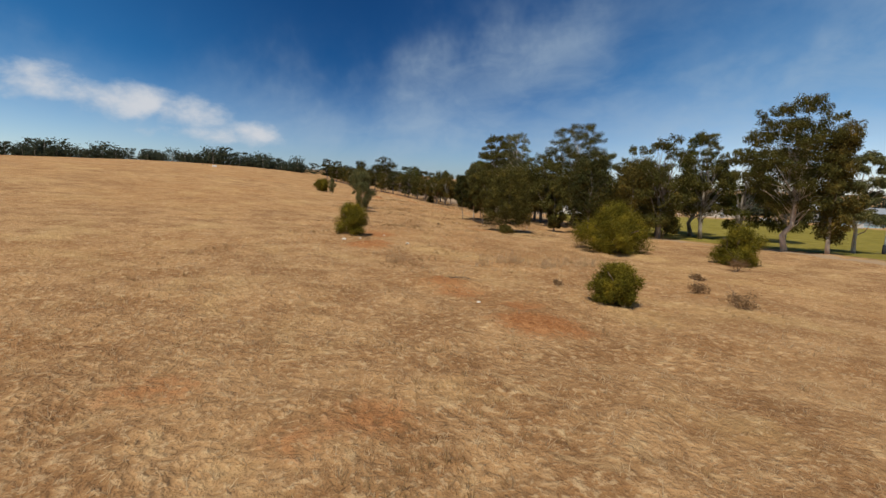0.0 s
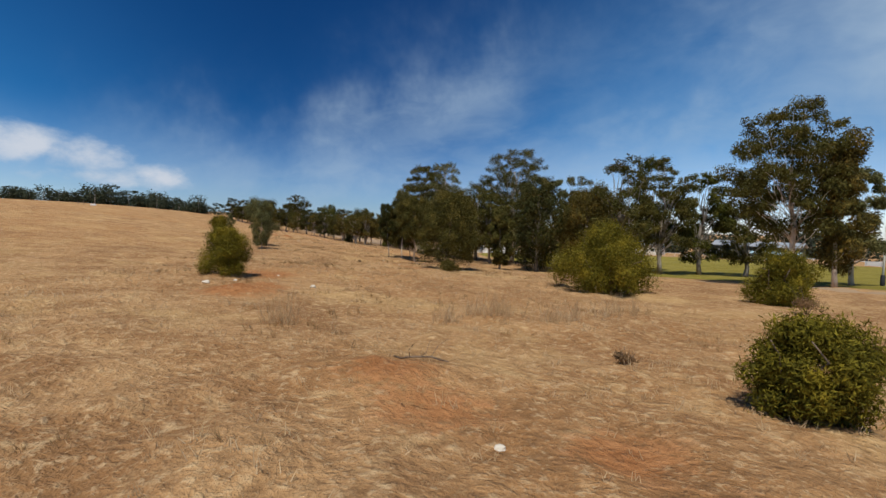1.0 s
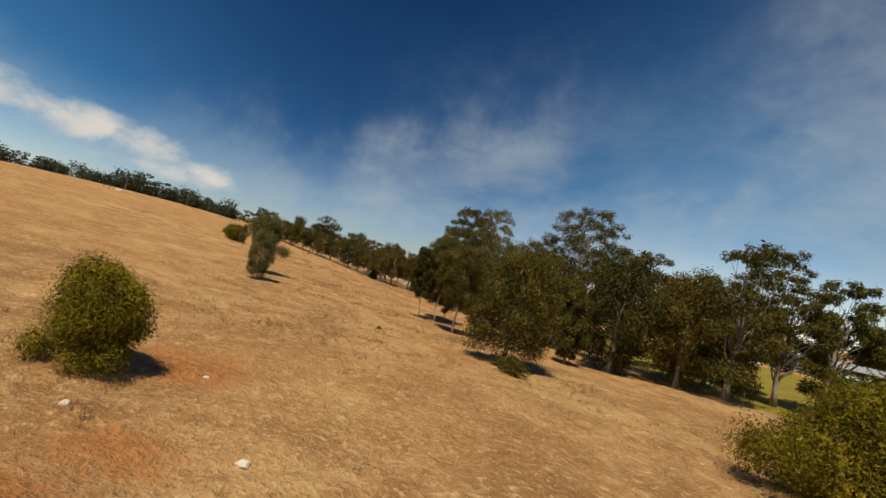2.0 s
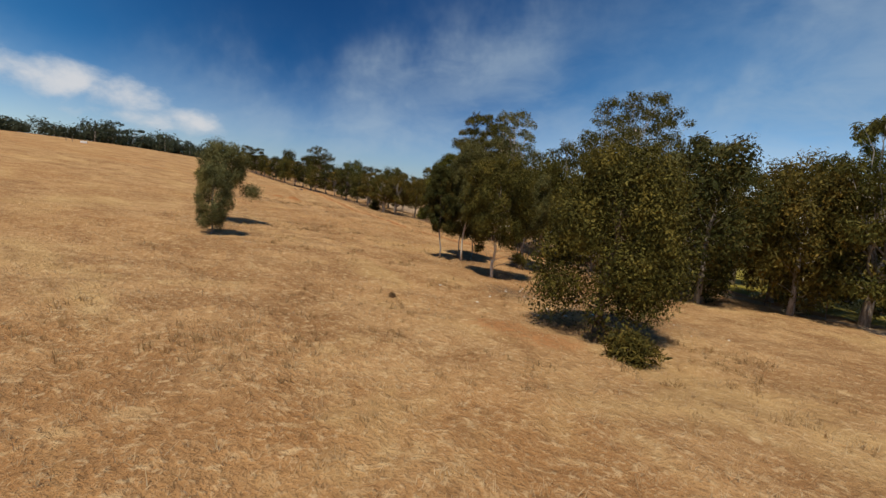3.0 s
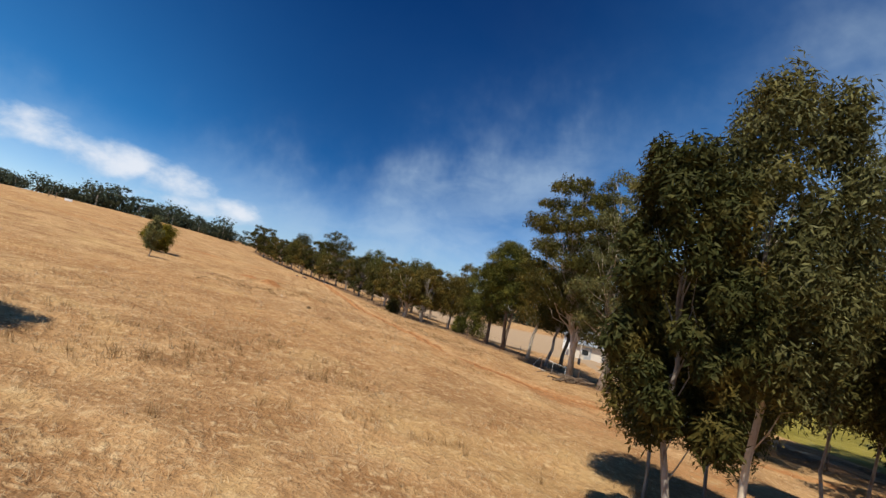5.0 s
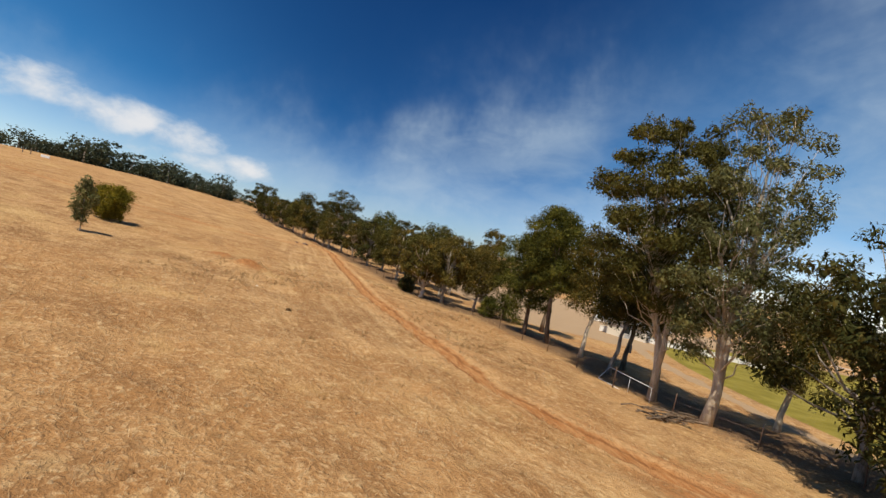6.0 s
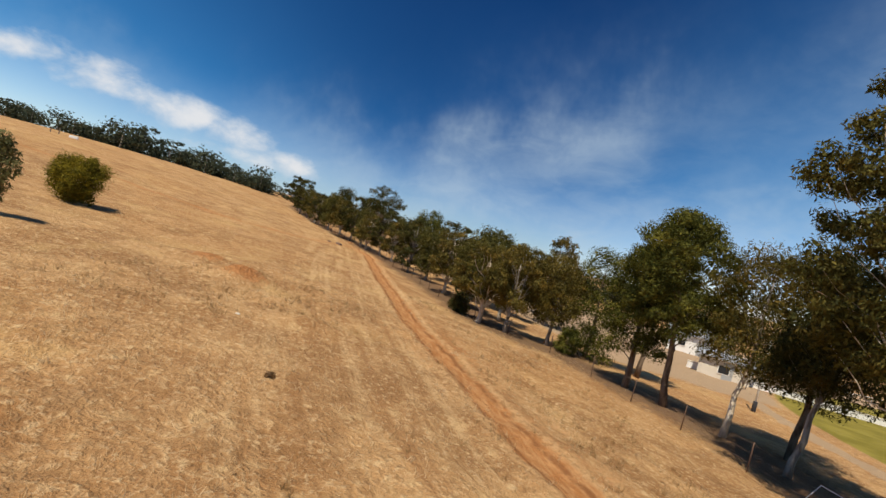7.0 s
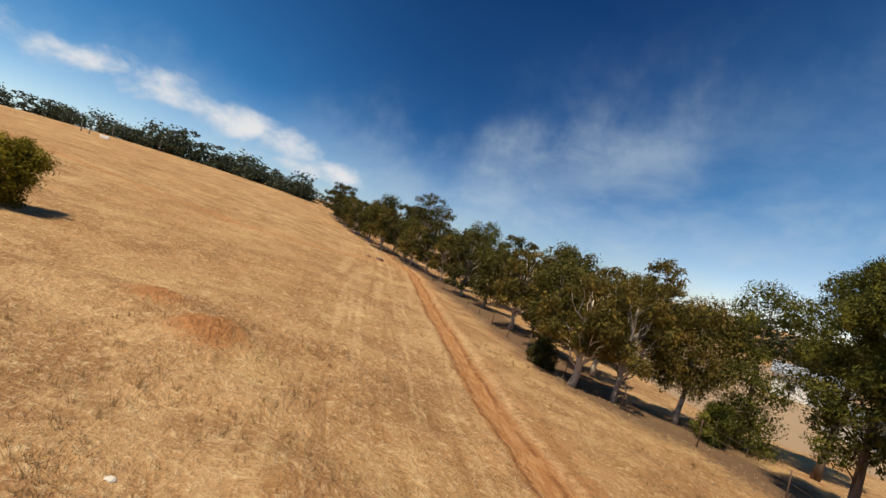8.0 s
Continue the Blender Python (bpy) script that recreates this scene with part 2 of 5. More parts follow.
    lanes = maths(t, "MULTIPLY", mask("lanes"), maths(t, "MULTIPLY", spread(t, rows, 0.50, 0.64, 0.0, 0.62), spread(t, tuft, 0.36, 0.56, 0.35, 1.0)))
    c = blend(t, lanes, c, (0.70, 0.475, 0.235))
    lanes2 = maths(t, "MULTIPLY", mask("lanes"), maths(t, "MULTIPLY", spread(t, rows, 0.35, 0.47, 0.62, 0.0), spread(t, mid, 0.34, 0.58, 0.4, 1.0)))
    c = blend(t, lanes2, c, (0.30, 0.145, 0.056))
    ragged = maths(t, "MULTIPLY", maths(t, "SUBTRACT", tuft, 0.5), 1.1)
    litter = spread(t, maths(t, "ADD", mask("litter"), ragged), 0.35, 0.75, 0.0, 0.85)
    c = blend(t, litter, c, blend(t, spread(t, fine, 0.4, 0.65), (0.115, 0.065, 0.036), (0.235, 0.150, 0.090)))
    bare = spread(t, maths(t, "ADD", mask("bare"), ragged), 0.42, 0.80, 0.0, 0.85)
    soil = blend(t, spread(t, tuft, 0.40, 0.62), (0.36, 0.135, 0.042), (0.52, 0.235, 0.085))
    c = blend(t, bare, c, soil)
    track = spread(t, maths(t, "ADD", mask("track"), maths(t, "MULTIPLY", ragged, 0.9)), 0.34, 0.66, 0.0, 0.86)
    red = blend(t, spread(t, grain(t, p, 6.0, 4.0, 0.6, (1.0, 0.2, 1.0, 0.27)), 0.38, 0.64), (0.45, 0.192, 0.064), (0.57, 0.300, 0.122))
    c = blend(t, track, c, red)
    off = maths(t, "ADD", maths(t, "SUBTRACT", mask("aside"), 0.06), maths(t, "MULTIPLY", maths(t, "SUBTRACT", mid, 0.5), 0.5))
    wheel = maths(t, "ABSOLUTE", off)
    near_side = spread(t, mask("along"), 6.0, 12.0)
    rut = maths(t, "MULTIPLY", maths(t, "MULTIPLY", spread(t, wheel, 0.30, 0.42), spread(t, wheel, 0.46, 0.60, 1.0, 0.0)), maths(t, "MULTIPLY", spread(t, blots, 0.36, 0.56, 0.15, 0.75), near_side))
    c = blend(t, rut, c, (0.235, 0.092, 0.034))
    crest = maths(t, "MULTIPLY", maths(t, "MULTIPLY", spread(t, wheel, 0.58, 0.78), spread(t, wheel, 0.86, 1.15, 1.0, 0.0)), maths(t, "MULTIPLY", spread(t, tuft, 0.40, 0.58, 0.1, 0.6), near_side))
    c = blend(t, crest, c, (0.68, 0.44, 0.21))
    pale = spread(t, maths(t, "ADD", mask("gravel"), maths(t, "MULTIPLY", ragged, 0.6)), 0.40, 0.65, 0.0, 0.95)
    c = blend(t, pale, c, blend(t, fine, (0.40, 0.27, 0.155), (0.53, 0.39, 0.245)))
    green = spread(t, maths(t, "ADD", mask("green"), maths(t, "MULTIPLY", ragged, 0.25)), 0.40, 0.60)
    lawn = blend(t, spread(t, mid, 0.35, 0.66), (0.235, 0.195, 0.030), (0.335, 0.275, 0.055))
    c = blend(t, green, c, lawn)
    c = blend(t, 1.0, c, (0.892, 0.884, 0.895), "MULTIPLY")
    link(t, c, b.inputs["Base Color"])
    height = maths(t, "ADD", maths(t, "SUBTRACT", tuft, maths(t, "MULTIPLY", lump, maths(t, "MULTIPLY", mask("rough"), 0.6))), maths(t, "MULTIPLY", maths(t, "SUBTRACT", fine, maths(t, "MULTIPLY", pits, 1.6)), 0.5))
    bump(t, b, height, 0.85, 0.13)
    return mat


GROUND = ground_material()


def straw_material(name, a, bcol, c):
    mat, t, b = material(name, 0.8, 0.2)
    geo = node(t, "ShaderNodeNewGeometry")
    big = grain(t, geo.outputs["Position"], 0.42, 5.0, 0.62)
    col = blend(t, geo.outputs["Random Per Island"], a, bcol)
    col = blend(t, spread(t, big, 0.36, 0.66, 0.7, 0.0), col, c)
    link(t, col, b.inputs["Base Color"])
    thin = node(t, "ShaderNodeBsdfTranslucent")
    link(t, col, thin.inputs[0])
    mix = node(t, "ShaderNodeMixShader")
    mix.inputs[0].default_value = 0.45
    link(t, b.outputs[0], mix.inputs[1])
    link(t, thin.outputs[0], mix.inputs[2])
    link(t, mix.outputs[0], t.nodes["Material Output"].inputs[0])
    return mat


STRAW = straw_material("straw", (0.54, 0.375, 0.190), (0.76, 0.595, 0.37), (0.48, 0.305, 0.145))
WEED = straw_material("dry_weed", (0.21, 0.125, 0.056), (0.35, 0.225, 0.11), (0.19, 0.112, 0.052))
TUFT = straw_material("brown_tuft", (0.27, 0.165, 0.070), (0.56, 0.385, 0.185), (0.30, 0.185, 0.072))


def plain(name, colour, rough=0.6, metal=0.0, wear=(0.5, 0.45, 0.4), amount=0.25, scale=3.0):
    mat, t, b = material(name, rough, 0.4)
    p = place_of(t)
    n = grain(t, p, scale, 5.0, 0.65)
    f = grain(t, p, scale * 9, 3.0, 0.6)
    c = blend(t, spread(t, n, 0.5, 0.75, 0.0, amount), colour, wear)
    c = blend(t, spread(t, f, 0.55, 0.8, 0.0, amount * 0.6), c, tuple(v * 0.6 for v in colour))
    link(t, c, b.inputs["Base Color"])
    b.inputs["Metallic"].default_value = metal
    bump(t, b, f, 0.2, 0.01)
    return mat


WHITE = plain("white_paint", (0.80, 0.79, 0.75), 0.55, 0.0, (0.55, 0.5, 0.42))
STEEL = plain("galvanised_steel", (0.50, 0.50, 0.49), 0.5, 0.8, (0.32, 0.24, 0.17))
RUST = plain("rusty_steel", (0.19, 0.12, 0.085), 0.8, 0.2, (0.30, 0.16, 0.08), 0.5)
STONE = plain("pale_stone", (0.62, 0.55, 0.44), 0.9, 0.0, (0.45, 0.32, 0.19), 0.4, 12.0)
DARK_WALL = plain("dark_green_wall", (0.035, 0.05, 0.042), 0.7, 0.0, (0.08, 0.085, 0.07), 0.3, 0.7)
ROOF_GREY = plain("sheet_roof", (0.42, 0.44, 0.45), 0.45, 0.3, (0.52, 0.5, 0.46), 0.3, 0.6)
CREAM = plain("cream_wall", (0.66, 0.60, 0.50), 0.8, 0.0, (0.5, 0.43, 0.34), 0.25, 0.8)
PALE_BLUE = plain("pale_blue_sheet", (0.42, 0.60, 0.66), 0.5, 0.0, (0.5, 0.58, 0.6), 0.3, 0.6)
TIMBER = plain("weathered_timber", (0.17, 0.125, 0.09), 0.9, 0.0, (0.27, 0.22, 0.17), 0.5, 6.0)
GLASS_DARK = plain("dark_window", (0.02, 0.025, 0.03), 0.12, 0.0, (0.03, 0.03, 0.035), 0.1)
RUBBER = plain("dark_pad", (0.03, 0.03, 0.035), 0.8, 0.0, (0.08, 0.07, 0.06), 0.3)


# ---- the lie of the land ----
def lattice(x, y, seed):
    """Smooth value noise, -1 to 1, on arrays."""
    xi, yi = np.floor(x).astype(np.int64), np.floor(y).astype(np.int64)
    fx, fy = x - xi, y - yi
    fx, fy = fx * fx * (3 - 2 * fx), fy * fy * (3 - 2 * fy)

    def at(i, j):
        h = (i * 374761393 + j * 668265263 + seed * 974711) & 0x7FFFFFFF
        h = ((h ^ (h >> 13)) * 1274126177) & 0x7FFFFFFF
        return ((h ^ (h >> 16)) & 0xFFFF) / 32767.5 - 1.0

    return (at(xi, yi) * (1 - fx) + at(xi + 1, yi) * fx) * (1 - fy) + (at(xi, yi + 1) * (1 - fx) + at(xi + 1, yi + 1) * fx) * fy


def land(x, y):
    """The height of the ground without its fine relief."""
    x, y = np.asarray(x, float), np.asarray(y, float)
    v = np.clip(y, -60, 190) / 100
    left = np.clip(-x, 0, None)
    left = np.where(left > 50, 50 + 30 * np.tanh((left - 50) / 30), left)
    right = np.clip(x, 0, None)
    right = np.where(right > 13, 13 + 5 * np.tanh((right - 13) / 8), right)
    s = np.clip((y - 38) / 24, 0, 1)
    s = s * s * (3 - 2 * s)
    return -0.07 - 1.97 * v - 0.056 * v * v + left * (0.02 + 0.053 * v) - right * (0.03 + s * (0.02 + 0.04 * v))


MOUNDS = [(2.8, 14.1, 1.3, 0.22), (0.3, 19.6, 1.1, 0.18), (-4.1, 29.5, 1.5, 0.2), (-12.2, 103.6, 1.7, 0.5), (-14.6, 104.7, 1.6, 0.42), (-9.4, 101.0, 1.3, 0.22), (-7.6, 99.0, 1.5, 0.18), (-19.8, 117.8, 0.7, 0.28), (3.2, 49.4, 1.2, 0.08), (-0.3, 62.0, 1.4, 0.1)]
TRACK = [(20, 74), (14, 78), (9.6, 81.2), (6.4, 83.8), (3.9, 86.0), (2.0, 88.6), (-0.2, 93.7), (-3.8, 105.4), (-7.7, 120), (-13.1, 143), (-22, 166), (-36, 196), (-48, 224)]
FAR_TRACK = [(-90, 134), (-49, 131), (-38, 131), (-26, 130.5), (-21, 134.6), (-16, 150)]
BARE = [(2.8, 14.1, 1.7, 1.0), (3.8, 13.6, 1.0, 0.8), (0.3, 19.6, 1.4, 0.8), (0.8, 18.2, 1.6, 0.75), (2.8, 16.6, 1.2, 0.8), (-4.1, 29.3, 1.8, 0.95), (-0.9, 7.6, 1.3, 0.7), (-1.9, 6.7, 1.0, 0.65), (-4.7, 8.3, 1.4, 0.7),
        (-4.5, 36.6, 2.2, 0.9), (-3.6, 31.7, 1.6, 0.8), (3.3, 49.2, 2.0, 0.7), (4.3, 48.2, 1.8, 0.7), (7.4, 83, 3.6, 0.8), (9, 79, 3.5, 0.6), (-12, 103.5, 1.5, 0.9), (-14.5, 104.8, 1.4, 0.85), (4.6, 4.5, 1.5, 0.6), (8.5, 72, 4.5, 0.62), (9.5, 66, 3.5, 0.58), (6.5, 76, 4.0, 0.58), (-16, 148, 5, 0.55), (-11, 137, 3, 0.55)]
ROW = [(36, 36), (33, 50), (31, 62), (25, 74), (18.5, 86), (14.5, 95), (11.5, 103), (9.0, 109), (5.5, 114), (0.8, 116.8), (-3.0, 128), (-6.5, 137), (-12, 150), (-20, 163), (-31, 182), (-45, 210)]


def off_line(x, y, line):
    """How far points lie from a broken line."""
    best = np.full(np.shape(x), 1e9)
    for (ax, ay), (bx, by) in zip(line, line[1:]):
        dx, dy = bx - ax, by - ay
        s = np.clip(((x - ax) * dx + (y - ay) * dy) / (dx * dx + dy * dy), 0, 1)
        best = np.minimum(best, np.hypot(x - ax - s * dx, y - ay - s * dy))
    return best


def beside(x, y, line):
    """How far points lie to the left of a broken line, and how far along it."""
    best, side, far, gone = np.full(np.shape(x), 1e9), np.zeros(np.shape(x)), np.zeros(np.shape(x)), 0.0
    for (ax, ay), (bx, by) in zip(line, line[1:]):
        dx, dy = bx - ax, by - ay
        long = math.hypot(dx, dy)
        s = np.clip(((x - ax) * dx + (y - ay) * dy) / long ** 2, 0, 1)
        d = np.hypot(x - ax - s * dx, y - ay - s * dy)
        near = d < best
        best = np.where(near, d, best)
        side = np.where(near, np.where((x - ax) * dy - (y - ay) * dx < 0, d, -d), side)
        far = np.where(near, gone + s * long, far)
        gone += long
    return side, far


def oval_inside(x, y):
    """One well inside the playing field, nought outside."""
    u, v = (x - 60) / 36.0, (y - 80) / 66.0
    u = u + 0.16 * v
    r = np.abs(u) ** 2.3 + np.abs(v) ** 2.3
    return np.clip((1.06 - r) / 0.12, 0, 1), r


def relief(x, y):
    z = 0.06 * lattice(x * 1.9, y * 1.6, 1) + 0.075 * lattice(x * 0.75, y * 0.65, 2) + 0.10 * lattice(x * 0.17, y * 0.15, 3)
    inside, r = oval_inside(x, y)
    z = z * (1 - 0.9 * np.clip(inside * 2, 0, 1))
    for mx, my, mr, mh in MOUNDS:
        z = z + mh * np.exp(-((x - mx) ** 2 + (y - my) ** 2) / (mr * mr * 0.6)) * (1 + 0.5 * lattice(x * 3, y * 3, 5))
    d = off_line(x, y, TRACK)
    aside, far = beside(x, y, TRACK)
    z = z + 0.035 * lattice(aside * 1.6, far * 0.06, 12) * np.clip((far - 12) / 12, 0, 1) * np.exp(-((aside - 3.0) / 5.0) ** 2)
    z = z - 0.11 * np.clip(1 - (d / 0.75) ** 3, 0, 1) + 0.06 * np.exp(-((d - 1.0) / 0.35) ** 2)
    return z


def ground_z(x, y):
    return float(land(x, y) + relief(np.float64(x), np.float64(y)))


def steps(knots):
    out = []
    for (a, s), (b, _) in zip(knots, knots[1:]):
        out.append(np.arange(a, b, s))
    out.append(np.array([knots[-1][0]]))
    return np.concatenate(out)


def sheet(name, xs, ys, zs, mat):
    nx, ny = len(xs), len(ys)
    gx, gy = np.meshgrid(xs, ys)
    co = np.stack([gx, gy, zs], -1).reshape(-1, 3)
    i = np.arange(nx * ny).reshape(ny, nx)
    quads = np.stack([i[:-1, :-1], i[:-1, 1:], i[1:, 1:], i[1:, :-1]], -1).reshape(-1, 4)
    me = bpy.data.meshes.new(name)
    me.vertices.add(len(co))
    me.vertices.foreach_set("co", co.ravel())
    me.loops.add(quads.size)
    me.loops.foreach_set("vertex_index", quads.ravel())
    me.polygons.add(len(quads))
    me.polygons.foreach_set("loop_start", np.arange(len(quads)) * 4)
    me.update(calc_edges=True)
    me.materials.append(mat)
    me.polygons.foreach_set("use_smooth", np.ones(len(quads), bool))
    return new(name, me)


def build_ground():
    xs = steps([(-1600, 200), (-400, 50), (-120, 8), (-40, 1.5), (-14, 0.3), (14, 0.6), (34, 2), (110, 10), (400, 100), (1600, 1)])
    ys = steps([(-600, 100), (-100, 10), (-10, 1.0), (2, 0.3), (118, 0.6), (150, 2), (260, 20), (500, 100), (2600, 1)])
    gx, gy = np.meshgrid(xs, ys)
    ob = sheet("ground", xs, ys, land(gx, gy) + relief(gx, gy), GROUND)
    away = off_line(gx, gy, TRACK)
    track = np.exp(-((away + 0.16 * lattice(gx * 0.7, gy * 0.45, 21)) / (0.72 + 0.20 * lattice(gx * 0.3, gy * 0.21, 22))) ** 2)
    track = np.maximum(track, 0.62 * np.exp(-(off_line(gx, gy, FAR_TRACK) / 1.4) ** 2))
    bare = np.zeros_like(gx)
    for bx, by, br, bk in BARE:
        bare = np.maximum(bare, bk * np.exp(-((gx - bx) ** 2 + (gy - by) ** 2) / (br * br)))
    bare = np.maximum(bare, (0.56 + 0.14 * lattice(gx * 0.5, gy * 0.3, 31)) * np.exp(-(away / np.where(gx > 2.2 - (gy - 88.6) * 0.37, 3.6, 2.4)) ** 2) * np.clip((gy - 70) / 10, 0, 1) * (gx > -60))
    litter = 0.85 * np.exp(-(off_line(gx, gy, ROW) / 4.0) ** 2)
    for bx, by, br in ((4.6, 66.6, 3.0), (6, 60.5, 2.2), (6.2, 50.0, 2.8), (5.4, 56.0, 2.6), (9.4, 54.0, 3.6)):
        litter = np.maximum(litter, 0.62 * np.exp(-((gx - bx) ** 2 + (gy - by) ** 2) / (br * br)))
    rough = 0.16 + 0.84 * np.clip((34 - gy) / 22, 0, 1) * np.exp(-(np.clip(np.abs(gx - 0.5) - 5.5, 0, None) / 5.0) ** 2)
    rough = rough + 0.12 * np.clip(lattice(gx * 0.12, gy * 0.12, 41), 0, 1)
    aside, along_it = beside(gx, gy, TRACK)
    lanes = np.clip((gy - 66) / 14, 0, 1) * np.where(aside > 0, np.exp(-(np.clip(aside - 4.0, 0, None) / 4.0) ** 2), np.exp(-(aside / 1.8) ** 2))
    green, r = oval_inside(gx, gy)
    gravel = np.exp(-((r - 1.17) / 0.06) ** 2) * 0.9
    gravel = np.maximum(gravel, np.clip((gx - 9.5 - (gy - 118) * -0.4) / 4, 0, 1) * np.clip((gy - 121) / 5, 0, 1) * np.clip((70 - gx) / 10, 0, 1) * np.clip((230 - gy) / 20, 0, 1) * (1 - green) * 0.75)
    for name, values in (("track", track), ("bare", bare), ("litter", litter), ("lanes", lanes), ("green", green), ("gravel", gravel), ("aside", aside), ("along", along_it), ("rough", rough)):
        ob.data.attributes.new(name, "FLOAT", "POINT").data.foreach_set("value", values.ravel().astype(np.float32))
    tagged(ob, "sloping paddock of dry straw grass with bare orange earth", "ground", kind="structure")


build_ground()


# ---- building blocks ----
def part(name, me, mat, parent, label=""):
    """One mesh as a part of a thing; its points are given from the thing's base."""
    if isinstance(me, bmesh.types.BMesh):
        bm, me = me, bpy.data.meshes.new(name)
        bm.to_mesh(me)
        bm.free()
    if mat and not me.materials:
        me.materials.append(mat)
    ob = new(name, me)
    ob.parent = parent
    if label:
        tagged(ob, label)
    return ob


def thing(name, place, label, category, group="", turn=0.0):
    ob = new(name)
    ob.empty_display_size = 0.3
    ob.matrix_world = pose(*place, 0, 0, turn)
    return tagged(ob, label, category, group)


def cards(name, v, mat):
    """A mesh of loose four-cornered leaves."""
    n = len(v)
    me = bpy.data.meshes.new(name)
    me.vertices.add(4 * n)
    me.vertices.foreach_set("co", v.astype(np.float32).ravel())
    me.loops.add(4 * n)
    me.loops.foreach_set("vertex_index", np.arange(4 * n))
    me.polygons.add(n)
    me.polygons.foreach_set("loop_start", np.arange(n) * 4)
    me.update(calc_edges=True)
    me.materials.append(mat)
    return me


def tube(runs, mat, name="trunk", sides=7):
    """Tapered round limbs: runs of (points, radii), joined into one mesh."""
    verts, faces = [], []
    for points, radii in runs:
        points = [Vector(p) for p in points]
        start = len(verts)
        for k, (p, r) in enumerate(zip(points, radii)):
            d = (points[min(k + 1, len(points) - 1)] - points[max(k - 1, 0)]).normalized()
            side = d.cross(Vector((0.31, 0.95, 0.05))).normalized()
            up = d.cross(side)
            for s in range(sides):
                a = 2 * math.pi * s / sides
                verts.append(p + side * (r * math.cos(a)) + up * (r * math.sin(a)))
        for k in range(len(points) - 1):
            for s in range(sides):
                a, b = start + k * sides + s, start + k * sides + (s + 1) % sides
                faces.append((a, b, b + sides, a + sides))
        faces.append(tuple(start + (len(points) - 1) * sides + s for s in range(sides)))
        faces.append(tuple(start + s for s in reversed(range(sides))))
    me = bpy.data.meshes.new(name)
    me.from_pydata(verts, [], faces)
    for f in me.polygons:
        f.use_smooth = True
    me.materials.append(mat)
    return me


def leaves(rng, clumps, count, long, wide, droop, fuzz=0.06):
    """Leaf cards strewn through clumps (centre and three radii each), more at their rims."""
    c = np.array(clumps, float)
    w = (c[:, 3] * c[:, 4] * c[:, 5]) ** 0.66
    pick = rng.choice(len(c), count, p=w / w.sum())
    d = rng.normal(size=(count, 3))
    d /= np.linalg.norm(d, axis=1)[:, None]
    r = rng.random(count) ** 0.24
    lump = 1 + 0.16 * np.sin(d[:, 0] * 5 + pick) * np.cos(d[:, 1] * 4 + 2 * pick) + fuzz * np.clip(rng.normal(size=count), -2, 1.6)
    p = c[pick, :3] + d * (r * lump)[:, None] * c[pick, 3:6]
    face = d + 0.55 * rng.normal(size=(count, 3))
    face /= np.linalg.norm(face, axis=1)[:, None]
    axis = np.cross(face, rng.normal(size=(count, 3)))
    axis[:, 2] -= droop * (0.3 + np.hypot(face[:, 0], face[:, 1])) * np.linalg.norm(axis, axis=1)
    axis -= face * (axis * face).sum(1)[:, None]
    axis /= np.linalg.norm(axis, axis=1)[:, None] + 1e-9
    side = np.cross(axis, face)
    size = (0.6 + 0.8 * rng.random(count))[:, None]
    a, s = axis * long * size, side * wide * size * 0.5
    return np.stack([p, p + 0.45 * a + s, p + a, p + 0.45 * a - s], 1)


def bend(rng, a, b, sag, n=5, wob=0.06):
    """A crooked run of points from a to b that first rises."""
    a, b = np.array(a, float), np.array(b, float)
    k = np.linspace(0, 1, n)[:, None]
    p = a + (b - a) * k
    p[:, 2] += sag * np.sin(k[:, 0] * math.pi)
    w = rng.normal(size=(n, 3)) * wob * np.linalg.norm(b - a)
    w[0] = w[-1] = 0
    return p + w


